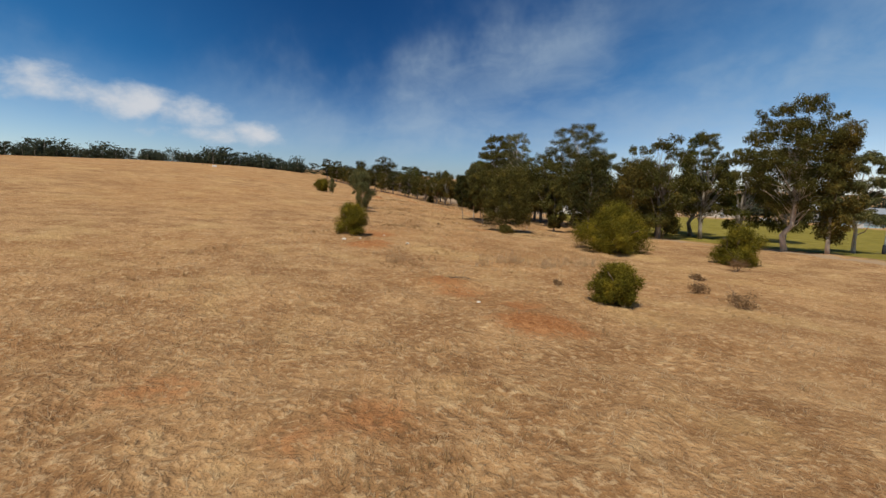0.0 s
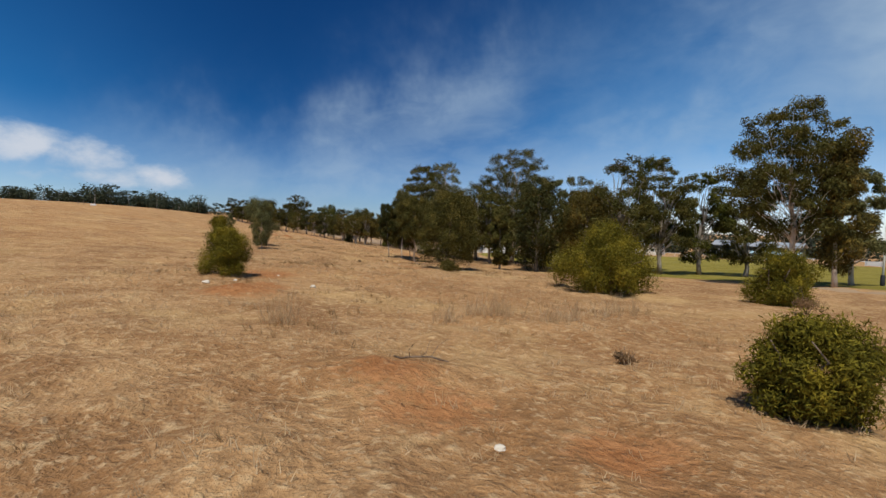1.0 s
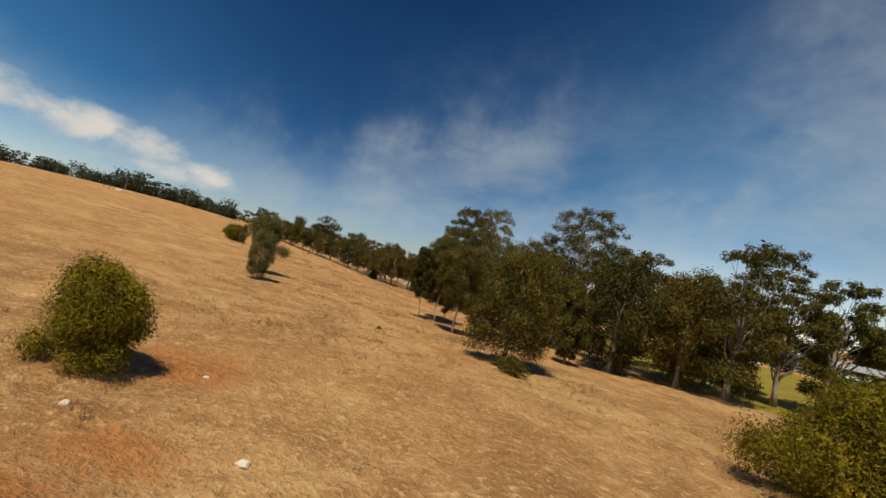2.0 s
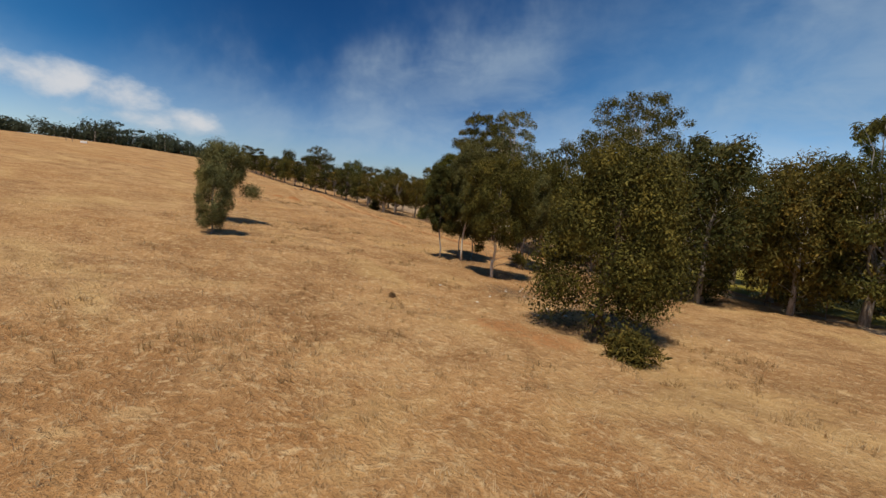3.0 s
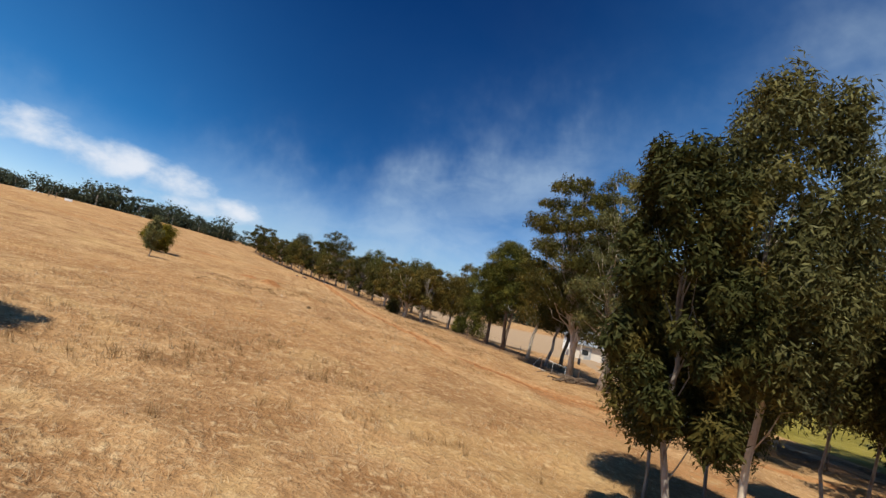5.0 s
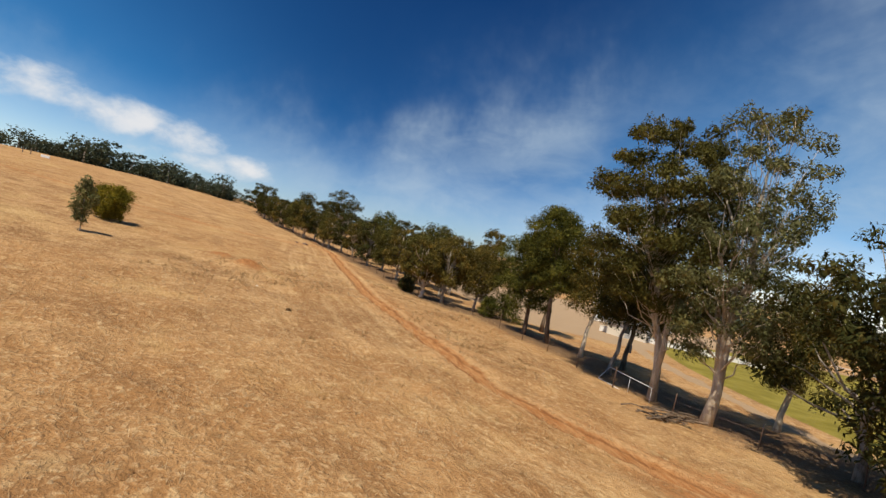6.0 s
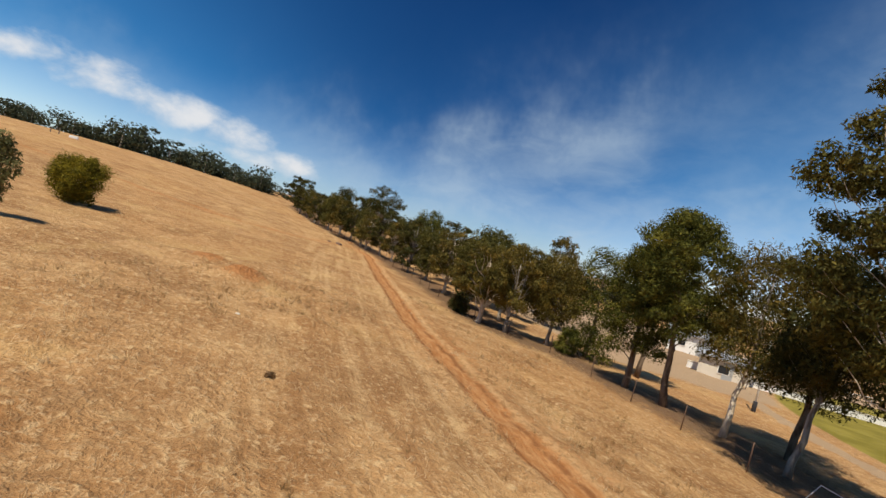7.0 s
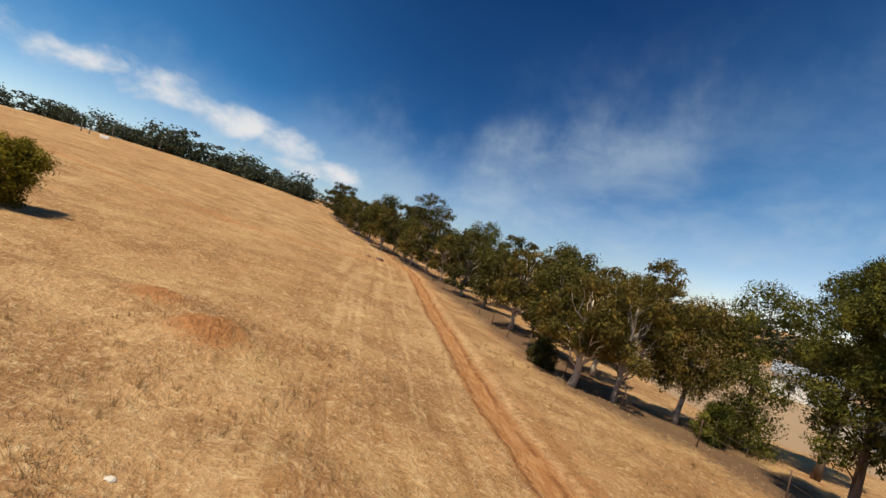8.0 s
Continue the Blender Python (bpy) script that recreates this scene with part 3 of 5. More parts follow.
def grow(name, place, high, wide, kind, seed, count, leaf, bark, label, category="tree", group="", girth=0.12, low=None, long=0.22, broad=0.055, lean=(0.0, 0.0), limbs=True, turn=0.0, full=1.3, gap=0.74, puff=1.0, side=(), lots=40, shape=(), face=0.0, fork=()):
    """A tree or bush: tapered trunk, limbs to its clumps, and a crown of many leaves. kind: gum, round, pine, dome, bush, slim.
    shape: the heads of a crown as (across, height, radius), across a line that faces the given bearing."""
    rng = np.random.default_rng(seed)
    x, y = place[:2]
    root = thing(name, (x, y, ground_z(x, y) - 0.04), label, category, group, turn)
    rad = wide / 2
    low = {"gum": 0.42, "round": 0.14, "pine": 0.30, "dome": 0.4, "bush": 0.0, "slim": 0.25}[kind] if low is None else low
    top = np.array([lean[0], lean[1], high * (0.86 if kind != "gum" else 0.80)])
    clumps = []
    heads = []
    if kind == "gum":
        want = 0 if shape else int((10 + high * 0.9) * full)
        ca, sa = math.cos(radians(face)), math.sin(radians(face))
        for k, (across, up, s) in enumerate(shape):
            for j in range(2 if s > 1.45 else 1):
                deep = (1 if (j + k) % 2 else -1) * rng.uniform(0.2, 1.0) * s * (0.9 if up < 0.9 * high else 0.5)
                out, q = across + rng.uniform(-0.2, 0.2), s * (0.60 if j else 0.70)
                heads.append((out * ca + deep * sa, deep * ca - out * sa, up - s * 0.45 + rng.uniform(-0.2, 0.2), q))
        for k in range(500):
            if len(heads) == want:
                break
            g = 1.0 if k == 0 else (0.93 if k < 4 else rng.random() ** 0.85)
            s = (rad * rng.uniform(0.20, 0.34) * (1.0 - 0.22 * g) + 0.12) * (0.82 if g > 0.72 else 1.0)
            reach = rad * (0.40 + 0.52 * math.sin(math.pi * min(1, 0.14 + 0.80 * g))) * math.sqrt(rng.uniform(0.02 if g > 0.9 else 0.12, 1.0))
            a = rng.uniform(0, 6.283)
            c = np.array([lean[0] * (low + (1 - low) * g) + reach * math.cos(a), lean[1] * (low + (1 - low) * g) + reach * math.sin(a), high * (low + (1 - low) * g) - s * 0.55])
            if all(np.linalg.norm((c - h[:3]) * (1, 1, 1.35)) > max(gap, 0.80 if g > 0.72 else 0) * (s + h[3]) for h in heads):
                heads.append((*c, s))
        for hx, hy, hz, s in heads:
            clumps.append((hx, hy, hz, s * 0.86, s * 0.86, s * 0.62))
            for j in range(6):
                a, q = j * 1.256 + rng.uniform(-0.4, 0.4), rng.uniform(0.34, 0.52) * s
                clumps.append((hx + 0.62 * s * math.cos(a), hy + 0.62 * s * math.sin(a), hz + rng.uniform(-0.30, 0.50) * s, q, q, q * 0.9))
    elif kind == "dome":
        n = 90
        for k in range(n):
            f = 1 - (k + 0.5) / n
            ring = math.sqrt(max(0.0, 1 - (1.75 * f - 0.75) ** 2)) if f > 0.43 else 1.0 - 0.55 * (0.43 - f)
            s = rng.uniform(0.16, 0.27) * rad
            reach = max(0.0, rad * ring - s * 0.7) * (rng.uniform(0.80, 1.0) if k % 3 else rng.uniform(0.2, 0.7))
            a = k * 2.4 + rng.uniform(-0.4, 0.4)
            clumps.append((reach * math.cos(a) + lean[0] * f, reach * math.sin(a) + lean[1] * f, high * (low + (1 - low) * f) - s * 0.6, s * 1.2, s * 1.2, s * 0.75))
    elif kind == "pine":
        n = 26
        for k in range(n):
            f = (k + 0.5) / n
            reach = rad * math.sin(math.pi * (0.14 + 0.76 * f)) ** 0.6 * rng.uniform(0.30, 0.80)
            a = k * 2.4 + rng.uniform(-0.4, 0.4)
            s = rng.uniform(0.26, 0.40) * rad
            clumps.append((reach * math.cos(a) + lean[0] * f, reach * math.sin(a) + lean[1] * f, high * (low + (1 - low) * f) - s * 0.5, s * 1.3, s * 1.3, s * 0.8))
    elif kind == "round":
        n = lots
        for k in range(n):
            f = (k + 0.5) / n
            turned = 0.12 + 0.80 * f if lots < 100 else 0.27 + 0.68 * f
            reach = rad * (math.sin(math.pi * turned) ** 0.6) * rng.uniform(0.28 if lots < 50 else 0.55, 0.88)
            a = k * 2.4 + rng.uniform(-0.5, 0.5)
            s = rng.uniform(0.20, 0.36) * rad * puff
            clumps.append((reach * math.cos(a) + lean[0] * f, reach * math.sin(a) + lean[1] * f, high * (low + (0.97 - low) * f), s, s, s * 1.15))
    elif kind == "slim":
        n = 16
        for k in range(n):
            f = (k + 0.5) / n
            reach = rad * (math.sin(math.pi * (0.12 + 0.80 * f)) ** 0.7) * rng.uniform(0.15, 0.8)
            a = k * 2.4 + rng.uniform(-0.5, 0.5)
            s = rng.uniform(0.32, 0.5) * rad
            clumps.append((reach * math.cos(a) + lean[0] * f, reach * math.sin(a) + lean[1] * f, high * (low + (0.95 - low) * f), s, s, s * 1.25))
    else:
        n = 46
        for k in range(n):
            f = (k + 0.5) / n
            reach = rad * math.sin(math.pi * (0.20 + 0.72 * f)) ** 0.7 * rng.uniform(0.30, 0.88)
            a = k * 2.4 + rng.uniform(-0.5, 0.5)
            s = rng.uniform(0.17, 0.34) * rad
            reach *= 0.94 - 0.25 * (s < 0.22 * rad)
            clumps.append((reach * math.cos(a), reach * math.sin(a), max(s * 0.7, high * (0.06 + f * rng.uniform(0.72, 0.90))), s, s, s * 0.95))
    for dx, dy, dz, q in side:
        clumps += [(dx, dy, dz, q, q, q * 0.8), (dx * 0.9, dy, dz + 0.1, q * 0.8, q * 0.8, q * 0.6), (dx * 1.1, dy, dz - 0.1, q * 0.7, q * 0.7, q * 0.7)]
    if kind == "bush":
        runs = []
        for k in range(6):
            a = k * 1.05 + rng.uniform(-0.3, 0.3)
            end = (0.55 * rad * math.cos(a), 0.55 * rad * math.sin(a), high * rng.uniform(0.5, 0.8))
            runs.append((bend(rng, (0.08 * math.cos(a), 0.08 * math.sin(a), -0.05), end, 0.1), np.linspace(girth * 0.6, girth * 0.2, 5)))
        part("stems", tube(runs, bark, "stems", 6), bark, root)
    else:
        line = bend(rng, (0, 0, -0.12), top, 0.0, 8, 0.009 if kind != "gum" else 0.022)
        radii = girth * np.array([1.35, 1.0, 0.88, 0.76, 0.62, 0.48, 0.33, 0.16])
        part("trunk", tube([(line, radii)], bark, "trunk", 9), bark, root)
        for dx, dy, dz in fork:
            part("stem", tube([(bend(rng, line[1], (dx, dy, dz), 0.0, 8, 0.02), girth * np.array([0.85, 0.72, 0.62, 0.54, 0.46, 0.38, 0.28, 0.14]))], bark, "stem", 8), bark, root)
        for dx, dy, dz, q in side:
            k = dz * 0.55 / top[2]
            start = line[0] + (line[-1] - line[0]) * k
            part("limb", tube([(bend(rng, start, (dx, dy, dz), 0.06, 6, 0.025), np.linspace(girth * 0.26, girth * 0.07, 6))], bark, "limb", 6), bark, root)
        if limbs:
            for c in heads if heads else clumps[:: 2 if lots < 50 and kind != "dome" else 4]:
                f = min(0.93, max(0.18, (c[2] / high) * (rng.uniform(0.66, 0.88) if shape else rng.uniform(0.52, 0.80) if heads else 0.8)))
                k = f * 7
                i = int(k)
                start = line[i] + (line[min(i + 1, 7)] - line[i]) * (k - i)
                g = max(0.010, girth * (0.22 if shape else 0.40 if heads else 0.26) * (1.1 - f))
                part("limb", tube([(bend(rng, start, c[:3], 0.12, 5, 0.05), np.linspace(g, g * 0.3, 5))], bark, "limb", 5), bark, root)
    droop = 0.9 if kind in ("gum", "slim", "round") else 0.1
    crown = leaves(rng, clumps, count, long, broad, droop, 0.20 if kind == "bush" else 0.08)
    if limbs and kind != "slim":
        inner = [(a, b, c, u * 0.70, v * 0.70, w * 0.66) for a, b, c, u, v, w in clumps]
        crown = np.concatenate([crown, leaves(rng, inner, count // 7, min(long * 1.5, 0.30), min(broad * 2.3, 0.13), droop)])
    part("crown", cards("crown", crown, leaf), leaf, root)
    return root


# ---- trees and bushes that the path goes by ----
BUSH = dict(category="bush", group="paddock bushes", long=0.085, broad=0.017)
grow("bush", (-5.9, 35.3), 2.2, 2.9, "bush", 11, 32000, BUSH_LEAF, BROWN_BARK, "rounded olive-green wattle bush on dry grass", girth=0.06, **BUSH)
grow("bush", (12.3, 35.7), 3.4, 6.2, "bush", 12, 56000, BUSH_LEAF, BROWN_BARK, "broad dense green wattle bush on dry grass", "bush", "paddock bushes", 0.08, long=0.11, broad=0.026)
grow("bush", (6.2, 17.7), 1.55, 2.15, "bush", 13, 26000, BUSH_LEAF, BROWN_BARK, "small leafy green bush on dry grass", girth=0.05, **BUSH)
grow("bush", (18.6, 31.6), 2.4, 3.6, "bush", 14, 26000, BUSH_LEAF, BROWN_BARK, "rounded green bush near the tall gums", "bush", "paddock bushes", 0.07, long=0.11, broad=0.026)
grow("bush", (-24.4, 108.6), 2.75, 3.6, "bush", 15, 24000, BUSH_LEAF, BROWN_BARK, "yellow-green bush beside a thin sapling", "bush", "paddock bushes", 0.07, long=0.12, broad=0.030)
grow("young_gum", (6.5, 49.9), 5.8, 4.7, "round", 21, 62000, ROUND_LEAF, BROWN_BARK, "dense round young gum tree with a shaded trunk", girth=0.13, low=0.17, long=0.09, broad=0.035, lean=(0.3, 0.0), puff=1.0, lots=130)
grow("bush", (6.1, 46.9), 0.9, 1.7, "bush", 22, 3600, OLIVE_LEAF, BROWN_BARK, "low scrubby brownish shrub under the round gum", "bush", girth=0.03, long=0.13, broad=0.03)
STAND = dict(group="gum saplings in a stand", long=0.105, broad=0.027)
grow("young_gum", (13.4, 59.6), 6.0, 2.7, "round", 23, 14000, GUM_LEAF, GREY_BARK, "narrow conical young gum tree", girth=0.09, low=0.12, long=0.2, broad=0.05)
grow("young_gum", (-9.05, 61.8), 3.5, 1.95, "round", 24, 26000, GREY_LEAF, GREY_BARK, "grey-green sapling leafy almost to the ground", girth=0.05, low=0.15, long=0.085, broad=0.019, puff=1.1, lots=60)
grow("young_gum", (-10.4, 68.1), 4.75, 2.9, "round", 25, 24000, GREY_LEAF, PALE_BARK, "young gum with a clear stem and round crown", girth=0.07, low=0.50, long=0.10, broad=0.031, puff=1.1, lots=60, side=((1.6, 0.2, 2.0, 0.72), (-0.75, 0.0, 2.0, 0.28)))
grow("sapling", (-20.4, 99.5), 3.1, 1.35, "slim", 26, 2900, GREY_LEAF, PALE_BARK, "thin open grey-green gum sapling", girth=0.04, low=0.22, long=0.17)
grow("young_gum", (4.5, 65.9), 7.3, 2.5, "round", 31, 34000, PALE_LEAF, PALE_BARK, "slender gum tree with a pale leaning stem", girth=0.058, low=0.37, lean=(0.0, 0.25), puff=1.0, lots=64, **STAND)
grow("young_gum", (3.1, 65.3), 5.6, 2.0, "round", 32, 30000, DARK_LEAF, GREY_BARK, "slender dark gum tree in the stand", girth=0.05, low=0.32, lean=(-0.4, 0.1), puff=0.9, lots=60, **STAND)
grow("young_gum", (5.2, 59.9), 6.1, 4.1, "round", 33, 52000, ROUND_LEAF, PALE_BARK, "gum tree with drooping leaves and forked pale stem", girth=0.072, low=0.32, lean=(-0.1, 0.1), puff=0.76, lots=84, side=((1.25, -0.2, 1.15, 0.42), (-0.8, 0.1, 1.5, 0.3)), **STAND)
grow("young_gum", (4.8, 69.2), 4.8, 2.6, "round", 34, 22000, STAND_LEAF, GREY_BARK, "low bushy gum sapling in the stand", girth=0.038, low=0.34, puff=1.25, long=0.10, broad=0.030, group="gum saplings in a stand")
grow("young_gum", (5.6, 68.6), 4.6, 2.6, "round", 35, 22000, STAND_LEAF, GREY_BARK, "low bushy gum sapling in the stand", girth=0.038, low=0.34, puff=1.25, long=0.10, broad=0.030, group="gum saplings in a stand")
grow("young_gum", (9.1, 70.0), 6.0, 2.6, "round", 36, 20000, PALE_LEAF, GREY_BARK, "slender gum tree with a bare thin stem", girth=0.042, low=0.46, puff=1.25, long=0.10, broad=0.030, group="gum saplings in a stand")
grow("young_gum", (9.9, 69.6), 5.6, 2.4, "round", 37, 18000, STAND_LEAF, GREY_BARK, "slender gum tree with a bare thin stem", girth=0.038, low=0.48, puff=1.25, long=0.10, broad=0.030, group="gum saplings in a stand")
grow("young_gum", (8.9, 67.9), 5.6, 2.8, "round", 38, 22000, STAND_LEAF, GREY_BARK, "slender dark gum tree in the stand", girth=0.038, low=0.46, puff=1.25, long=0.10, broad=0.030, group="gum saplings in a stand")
grow("young_gum", (8.3, 66.1), 6.2, 3.0, "round", 39, 32000, PALE_LEAF, GREY_BARK, "leafy gum tree with a bent thin stem", girth=0.055, low=0.42, lean=(0.3, -0.2), puff=0.85, lots=70, **STAND)
grow("sapling", (10.0, 57.7), 2.4, 1.1, "slim", 40, 3000, OLIVE_LEAF, GREY_BARK, "small thin gum sapling on bare soil", girth=0.03, low=0.25, long=0.12, broad=0.024)
WIDE_GUM = ((-5.2, 10.8, 1.09), (-3.6, 11.9, 1.26), (-1.8, 12.9, 1.34), (-0.5, 13.9, 1.34), (1.0, 13.6, 1.26), (2.6, 13.2, 1.18), (4.0, 12.7, 0.84), (-2.6, 10.6, 1.18), (-0.5, 11.3, 1.51), (1.6, 11.2, 1.34), (-1.2, 8.6, 1.43), (0.8, 8.8, 1.43), (-0.4, 6.8, 1.51), (1.2, 6.4, 1.26), (-1.8, 5.6, 1.09), (0.2, 4.6, 1.18))
DOMED_GUM = ((-2.6, 14.9, 1.0), (-3.3, 14.4, 0.9), (-0.8, 14.9, 0.7), (-3.9, 10.0, 1.1), (-3.0, 10.9, 1.2), (-1.8, 11.5, 1.3), (-0.5, 11.6, 1.2), (0.7, 11.0, 1.1), (-2.8, 9.4, 1.4), (-1.0, 10.4, 1.5), (0.6, 9.8, 1.3), (-2.5, 7.6, 1.3), (-0.9, 7.8, 1.5), (0.6, 7.8, 1.2), (-1.7, 5.8, 1.1))
FORKED_GUM = ((-1.3, 14.6, 1.0), (0.0, 14.7, 0.7), (1.0, 14.3, 0.8), (-1.9, 12.9, 0.9), (-0.2, 13.2, 1.1), (0.9, 12.8, 1.1), (-0.5, 11.7, 1.0), (0.8, 10.6, 1.2), (-0.4, 9.4, 0.9), (1.6, 11.6, 0.9), (1.9, 8.6, 1.2), (2.1, 6.4, 1.1), (-0.6, 7.0, 0.9), (-1.6, 4.4, 0.9))
UMBRELLA_GUM = ((-0.1, 12.9, 0.75), (-1.7, 12.0, 0.8), (-2.7, 11.5, 0.75), (0.5, 12.0, 0.7), (1.6, 11.7, 0.8), (2.6, 11.4, 0.7), (2.4, 9.3, 0.8), (0.6, 8.6, 1.0), (-1.3, 8.6, 0.9), (-0.4, 7.0, 1.1), (1.8, 7.2, 1.1), (0.8, 5.4, 1.0), (2.4, 5.2, 0.9))
OVAL = dict(group="gums along the oval", long=0.26, broad=0.075)
grow("gum_tree", (20.0, 77.2), 15.0, 10.0, "gum", 51, 50000, GUM_LEAF, PALE_BARK, "tall gum tree with a thick pale trunk", girth=0.26, low=0.34, face=31, shape=WIDE_GUM, group="gums along the oval", long=0.18, broad=0.045)
grow("gum_tree", (12.0, 95.9), 14.6, 8.0, "gum", 52, 62000, GUM_LEAF, PALE_BARK, "tall twin-stemmed gum with umbrella clumps of leaves", "tree", "gums along the oval", 0.20, low=0.34, long=0.16, broad=0.056, lean=(-1.3, 0.6), face=30, shape=DOMED_GUM, fork=((0.6, -0.2, 9.5),))
grow("gum_tree", (13.0, 92.6), 15.0, 6.4, "gum", 53, 30000, GREY_LEAF, PALE_BARK, "tall open gum tree with a pale forked trunk", "tree", "gums along the oval", 0.24, low=0.24, long=0.16, broad=0.052, lean=(0.5, -0.1), face=33, shape=FORKED_GUM, fork=((-0.9, 0.4, 10.5),))
grow("gum_tree", (11.7, 101.2), 7.0, 3.9, "round", 66, 15000, DARK_LEAF, GREY_BARK, "dark leaning tree below the tall gums", "tree", "gums along the oval", 0.14, low=0.55, long=0.15, broad=0.04, lean=(0.9, 0.2))
grow("gum_tree", (17.6, 94.1), 7.6, 4.6, "round", 98, 15000, OLIVE_LEAF, PALE_BARK, "leaning gum with bright olive leaves beside the oval", "tree", "gums along the oval", 0.15, low=0.3, long=0.15, broad=0.04, lean=(0.9, 0.0))
grow("gum_tree", (14.0, 104.6), 10.2, 6.6, "pine", 67, 20100, DARK_LEAF, BROWN_BARK, "dark tree with a leaning trunk", "tree", "gums along the oval", 0.16, low=0.36, long=0.22, broad=0.05, lean=(0.5, 0.2))
grow("gum_tree", (29.2, 42.8), 12.8, 8.2, "gum", 54, 44000, GUM_LEAF, PALE_BARK, "tall gum tree with umbrella clumps of leaves", girth=0.21, low=0.36, face=33, shape=UMBRELLA_GUM, group="gums along the oval", long=0.17, broad=0.055)
grow("gum_tree", (31.6, 41.2), 10.4, 3.8, "slim", 55, 16200, OLIVE_LEAF, PALE_BARK, "narrow gum tree with ragged leaves", girth=0.15, low=0.14, **OVAL)
grow("gum_tree", (36.0, 44.0), 8.8, 5.0, "gum", 56, 11800, GREY_LEAF, PALE_BARK, "open pale gum tree", girth=0.16, low=0.25, **OVAL)
grow("gum_tree", (25.2, 58.6), 11.6, 7.2, "gum", 57, 15300, GUM_LEAF, GREY_BARK, "tall gum tree beside the oval", girth=0.22, low=0.14, full=2.0, gap=0.52, **OVAL)
grow("gum_tree", (31.6, 61.6), 12.4, 6.4, "gum", 58, 15300, GUM_LEAF, GREY_BARK, "tall gum tree beside the oval", girth=0.22, low=0.26, full=2.0, gap=0.52, **OVAL)
grow("gum_tree", (24.9, 65.0), 9.0, 7.2, "round", 59, 16600, OLIVE_LEAF, GREY_BARK, "spreading gum tree with a dark trunk", girth=0.2, low=0.15, **OVAL)
grow("gum_tree", (27.4, 64.4), 7.4, 6.8, "round", 60, 16600, OLIVE_LEAF, GREY_BARK, "spreading gum tree with a forked trunk", girth=0.2, low=0.16, **OVAL)
grow("gum_tree", (33.6, 68.0), 13.4, 6.8, "gum", 61, 17800, PINE_LEAF, GREY_BARK, "tall dark green tree beside the oval", girth=0.24, low=0.28, full=2.0, gap=0.52, **OVAL)
grow("gum_tree", (16.6, 83.0), 11.0, 9.0, "gum", 63, 16600, DARK_LEAF, GREY_BARK, "dark gum tree behind the stand", girth=0.22, low=0.22, full=2.0, gap=0.52, **OVAL)
grow("gum_tree", (16.4, 88.0), 10.0, 9.0, "gum", 64, 14100, DARK_LEAF, GREY_BARK, "dark gum tree behind the stand", girth=0.2, low=0.22, full=2.0, gap=0.52, **OVAL)
grow("gum_tree", (33.0, 86.0), 13.2, 8.0, "gum", 65, 12900, GUM_LEAF, GREY_BARK, "tall gum tree beside the oval", "tree", "gums along the oval", 0.25, low=0.28, long=0.32, broad=0.09, full=2.0, gap=0.52)
grow("gum_tree", (36.6, 62.0), 11.0, 6.0, "gum", 68, 11800, PINE_LEAF, GREY_BARK, "leafy green gum tree beside the oval", "tree", "gums along the oval", 0.22, low=0.2, long=0.30, broad=0.09, full=2.0, gap=0.52)
grow("gum_tree", (40.5, 60.0), 11.6, 6.5, "gum", 69, 11800, GUM_LEAF, GREY_BARK, "leafy gum tree beside the oval", "tree", "gums along the oval", 0.22, low=0.2, long=0.30, broad=0.09, full=2.0, gap=0.52)
grow("gum_tree", (18.2, 62.5), 9.2, 6.6, "round", 91, 14100, DARK_LEAF, GREY_BARK, "dense dark gum tree beside the oval", girth=0.18, low=0.12, **OVAL)
grow("gum_tree", (20.5, 67.5), 10.5, 6.5, "gum", 92, 16600, GREY_LEAF, GREY_BARK, "tall open grey-green gum tree beside the oval", girth=0.17, low=0.2, **OVAL)
grow("gum_tree", (15.6, 71.6), 8.4, 6.4, "gum", 93, 12900, GUM_LEAF, GREY_BARK, "gum tree behind the stand", girth=0.16, low=0.34, full=2.0, gap=0.52, **OVAL)
grow("gum_tree", (22.6, 60.6), 8.0, 6.4, "round", 94, 12900, OLIVE_LEAF, GREY_BARK, "rounded olive gum tree beside the oval", girth=0.17, low=0.14, **OVAL)
grow("gum_tree", (13.8, 79.5), 8.4, 6.6, "round", 95, 15300, GUM_LEAF, GREY_BARK, "dense gum tree behind the stand", girth=0.16, low=0.28, puff=1.1, **OVAL)
grow("gum_tree", (23.5, 82.0), 10.6, 8.0, "gum", 96, 17800, DARK_LEAF, GREY_BARK, "dark gum tree behind the stand", girth=0.2, low=0.16, full=2.0, gap=0.52, **OVAL)
grow("gum_tree", (28.0, 73.0), 9.6, 7.4, "gum", 97, 16600, GUM_LEAF, GREY_BARK, "leafy gum tree beside the oval", girth=0.19, low=0.18, full=2.0, gap=0.52, **OVAL)
PINES = dict(group="pines in the row", long=0.15, broad=0.042)
grow("pine_tree", (7.9, 109.7), 8.4, 4.8, "dome", 71, 24000, PINE_LEAF, BROWN_BARK, "dark green pine with a rounded crown", girth=0.17, low=0.30, **PINES)
grow("pine_tree", (9.3, 107.6), 10.4, 6.4, "dome", 72, 40000, PINE_LEAF, BROWN_BARK, "dark green pine with a dense domed crown", girth=0.17, low=0.42, lean=(-0.9, 0.3), **PINES)
grow("pine_tree", (11.0, 104.9), 9.2, 5.4, "pine", 73, 15800, OLIVE_LEAF, PALE_BARK, "tree with a pale leaning trunk and olive leaves", girth=0.14, low=0.40, lean=(0.7, 0.2), **PINES)
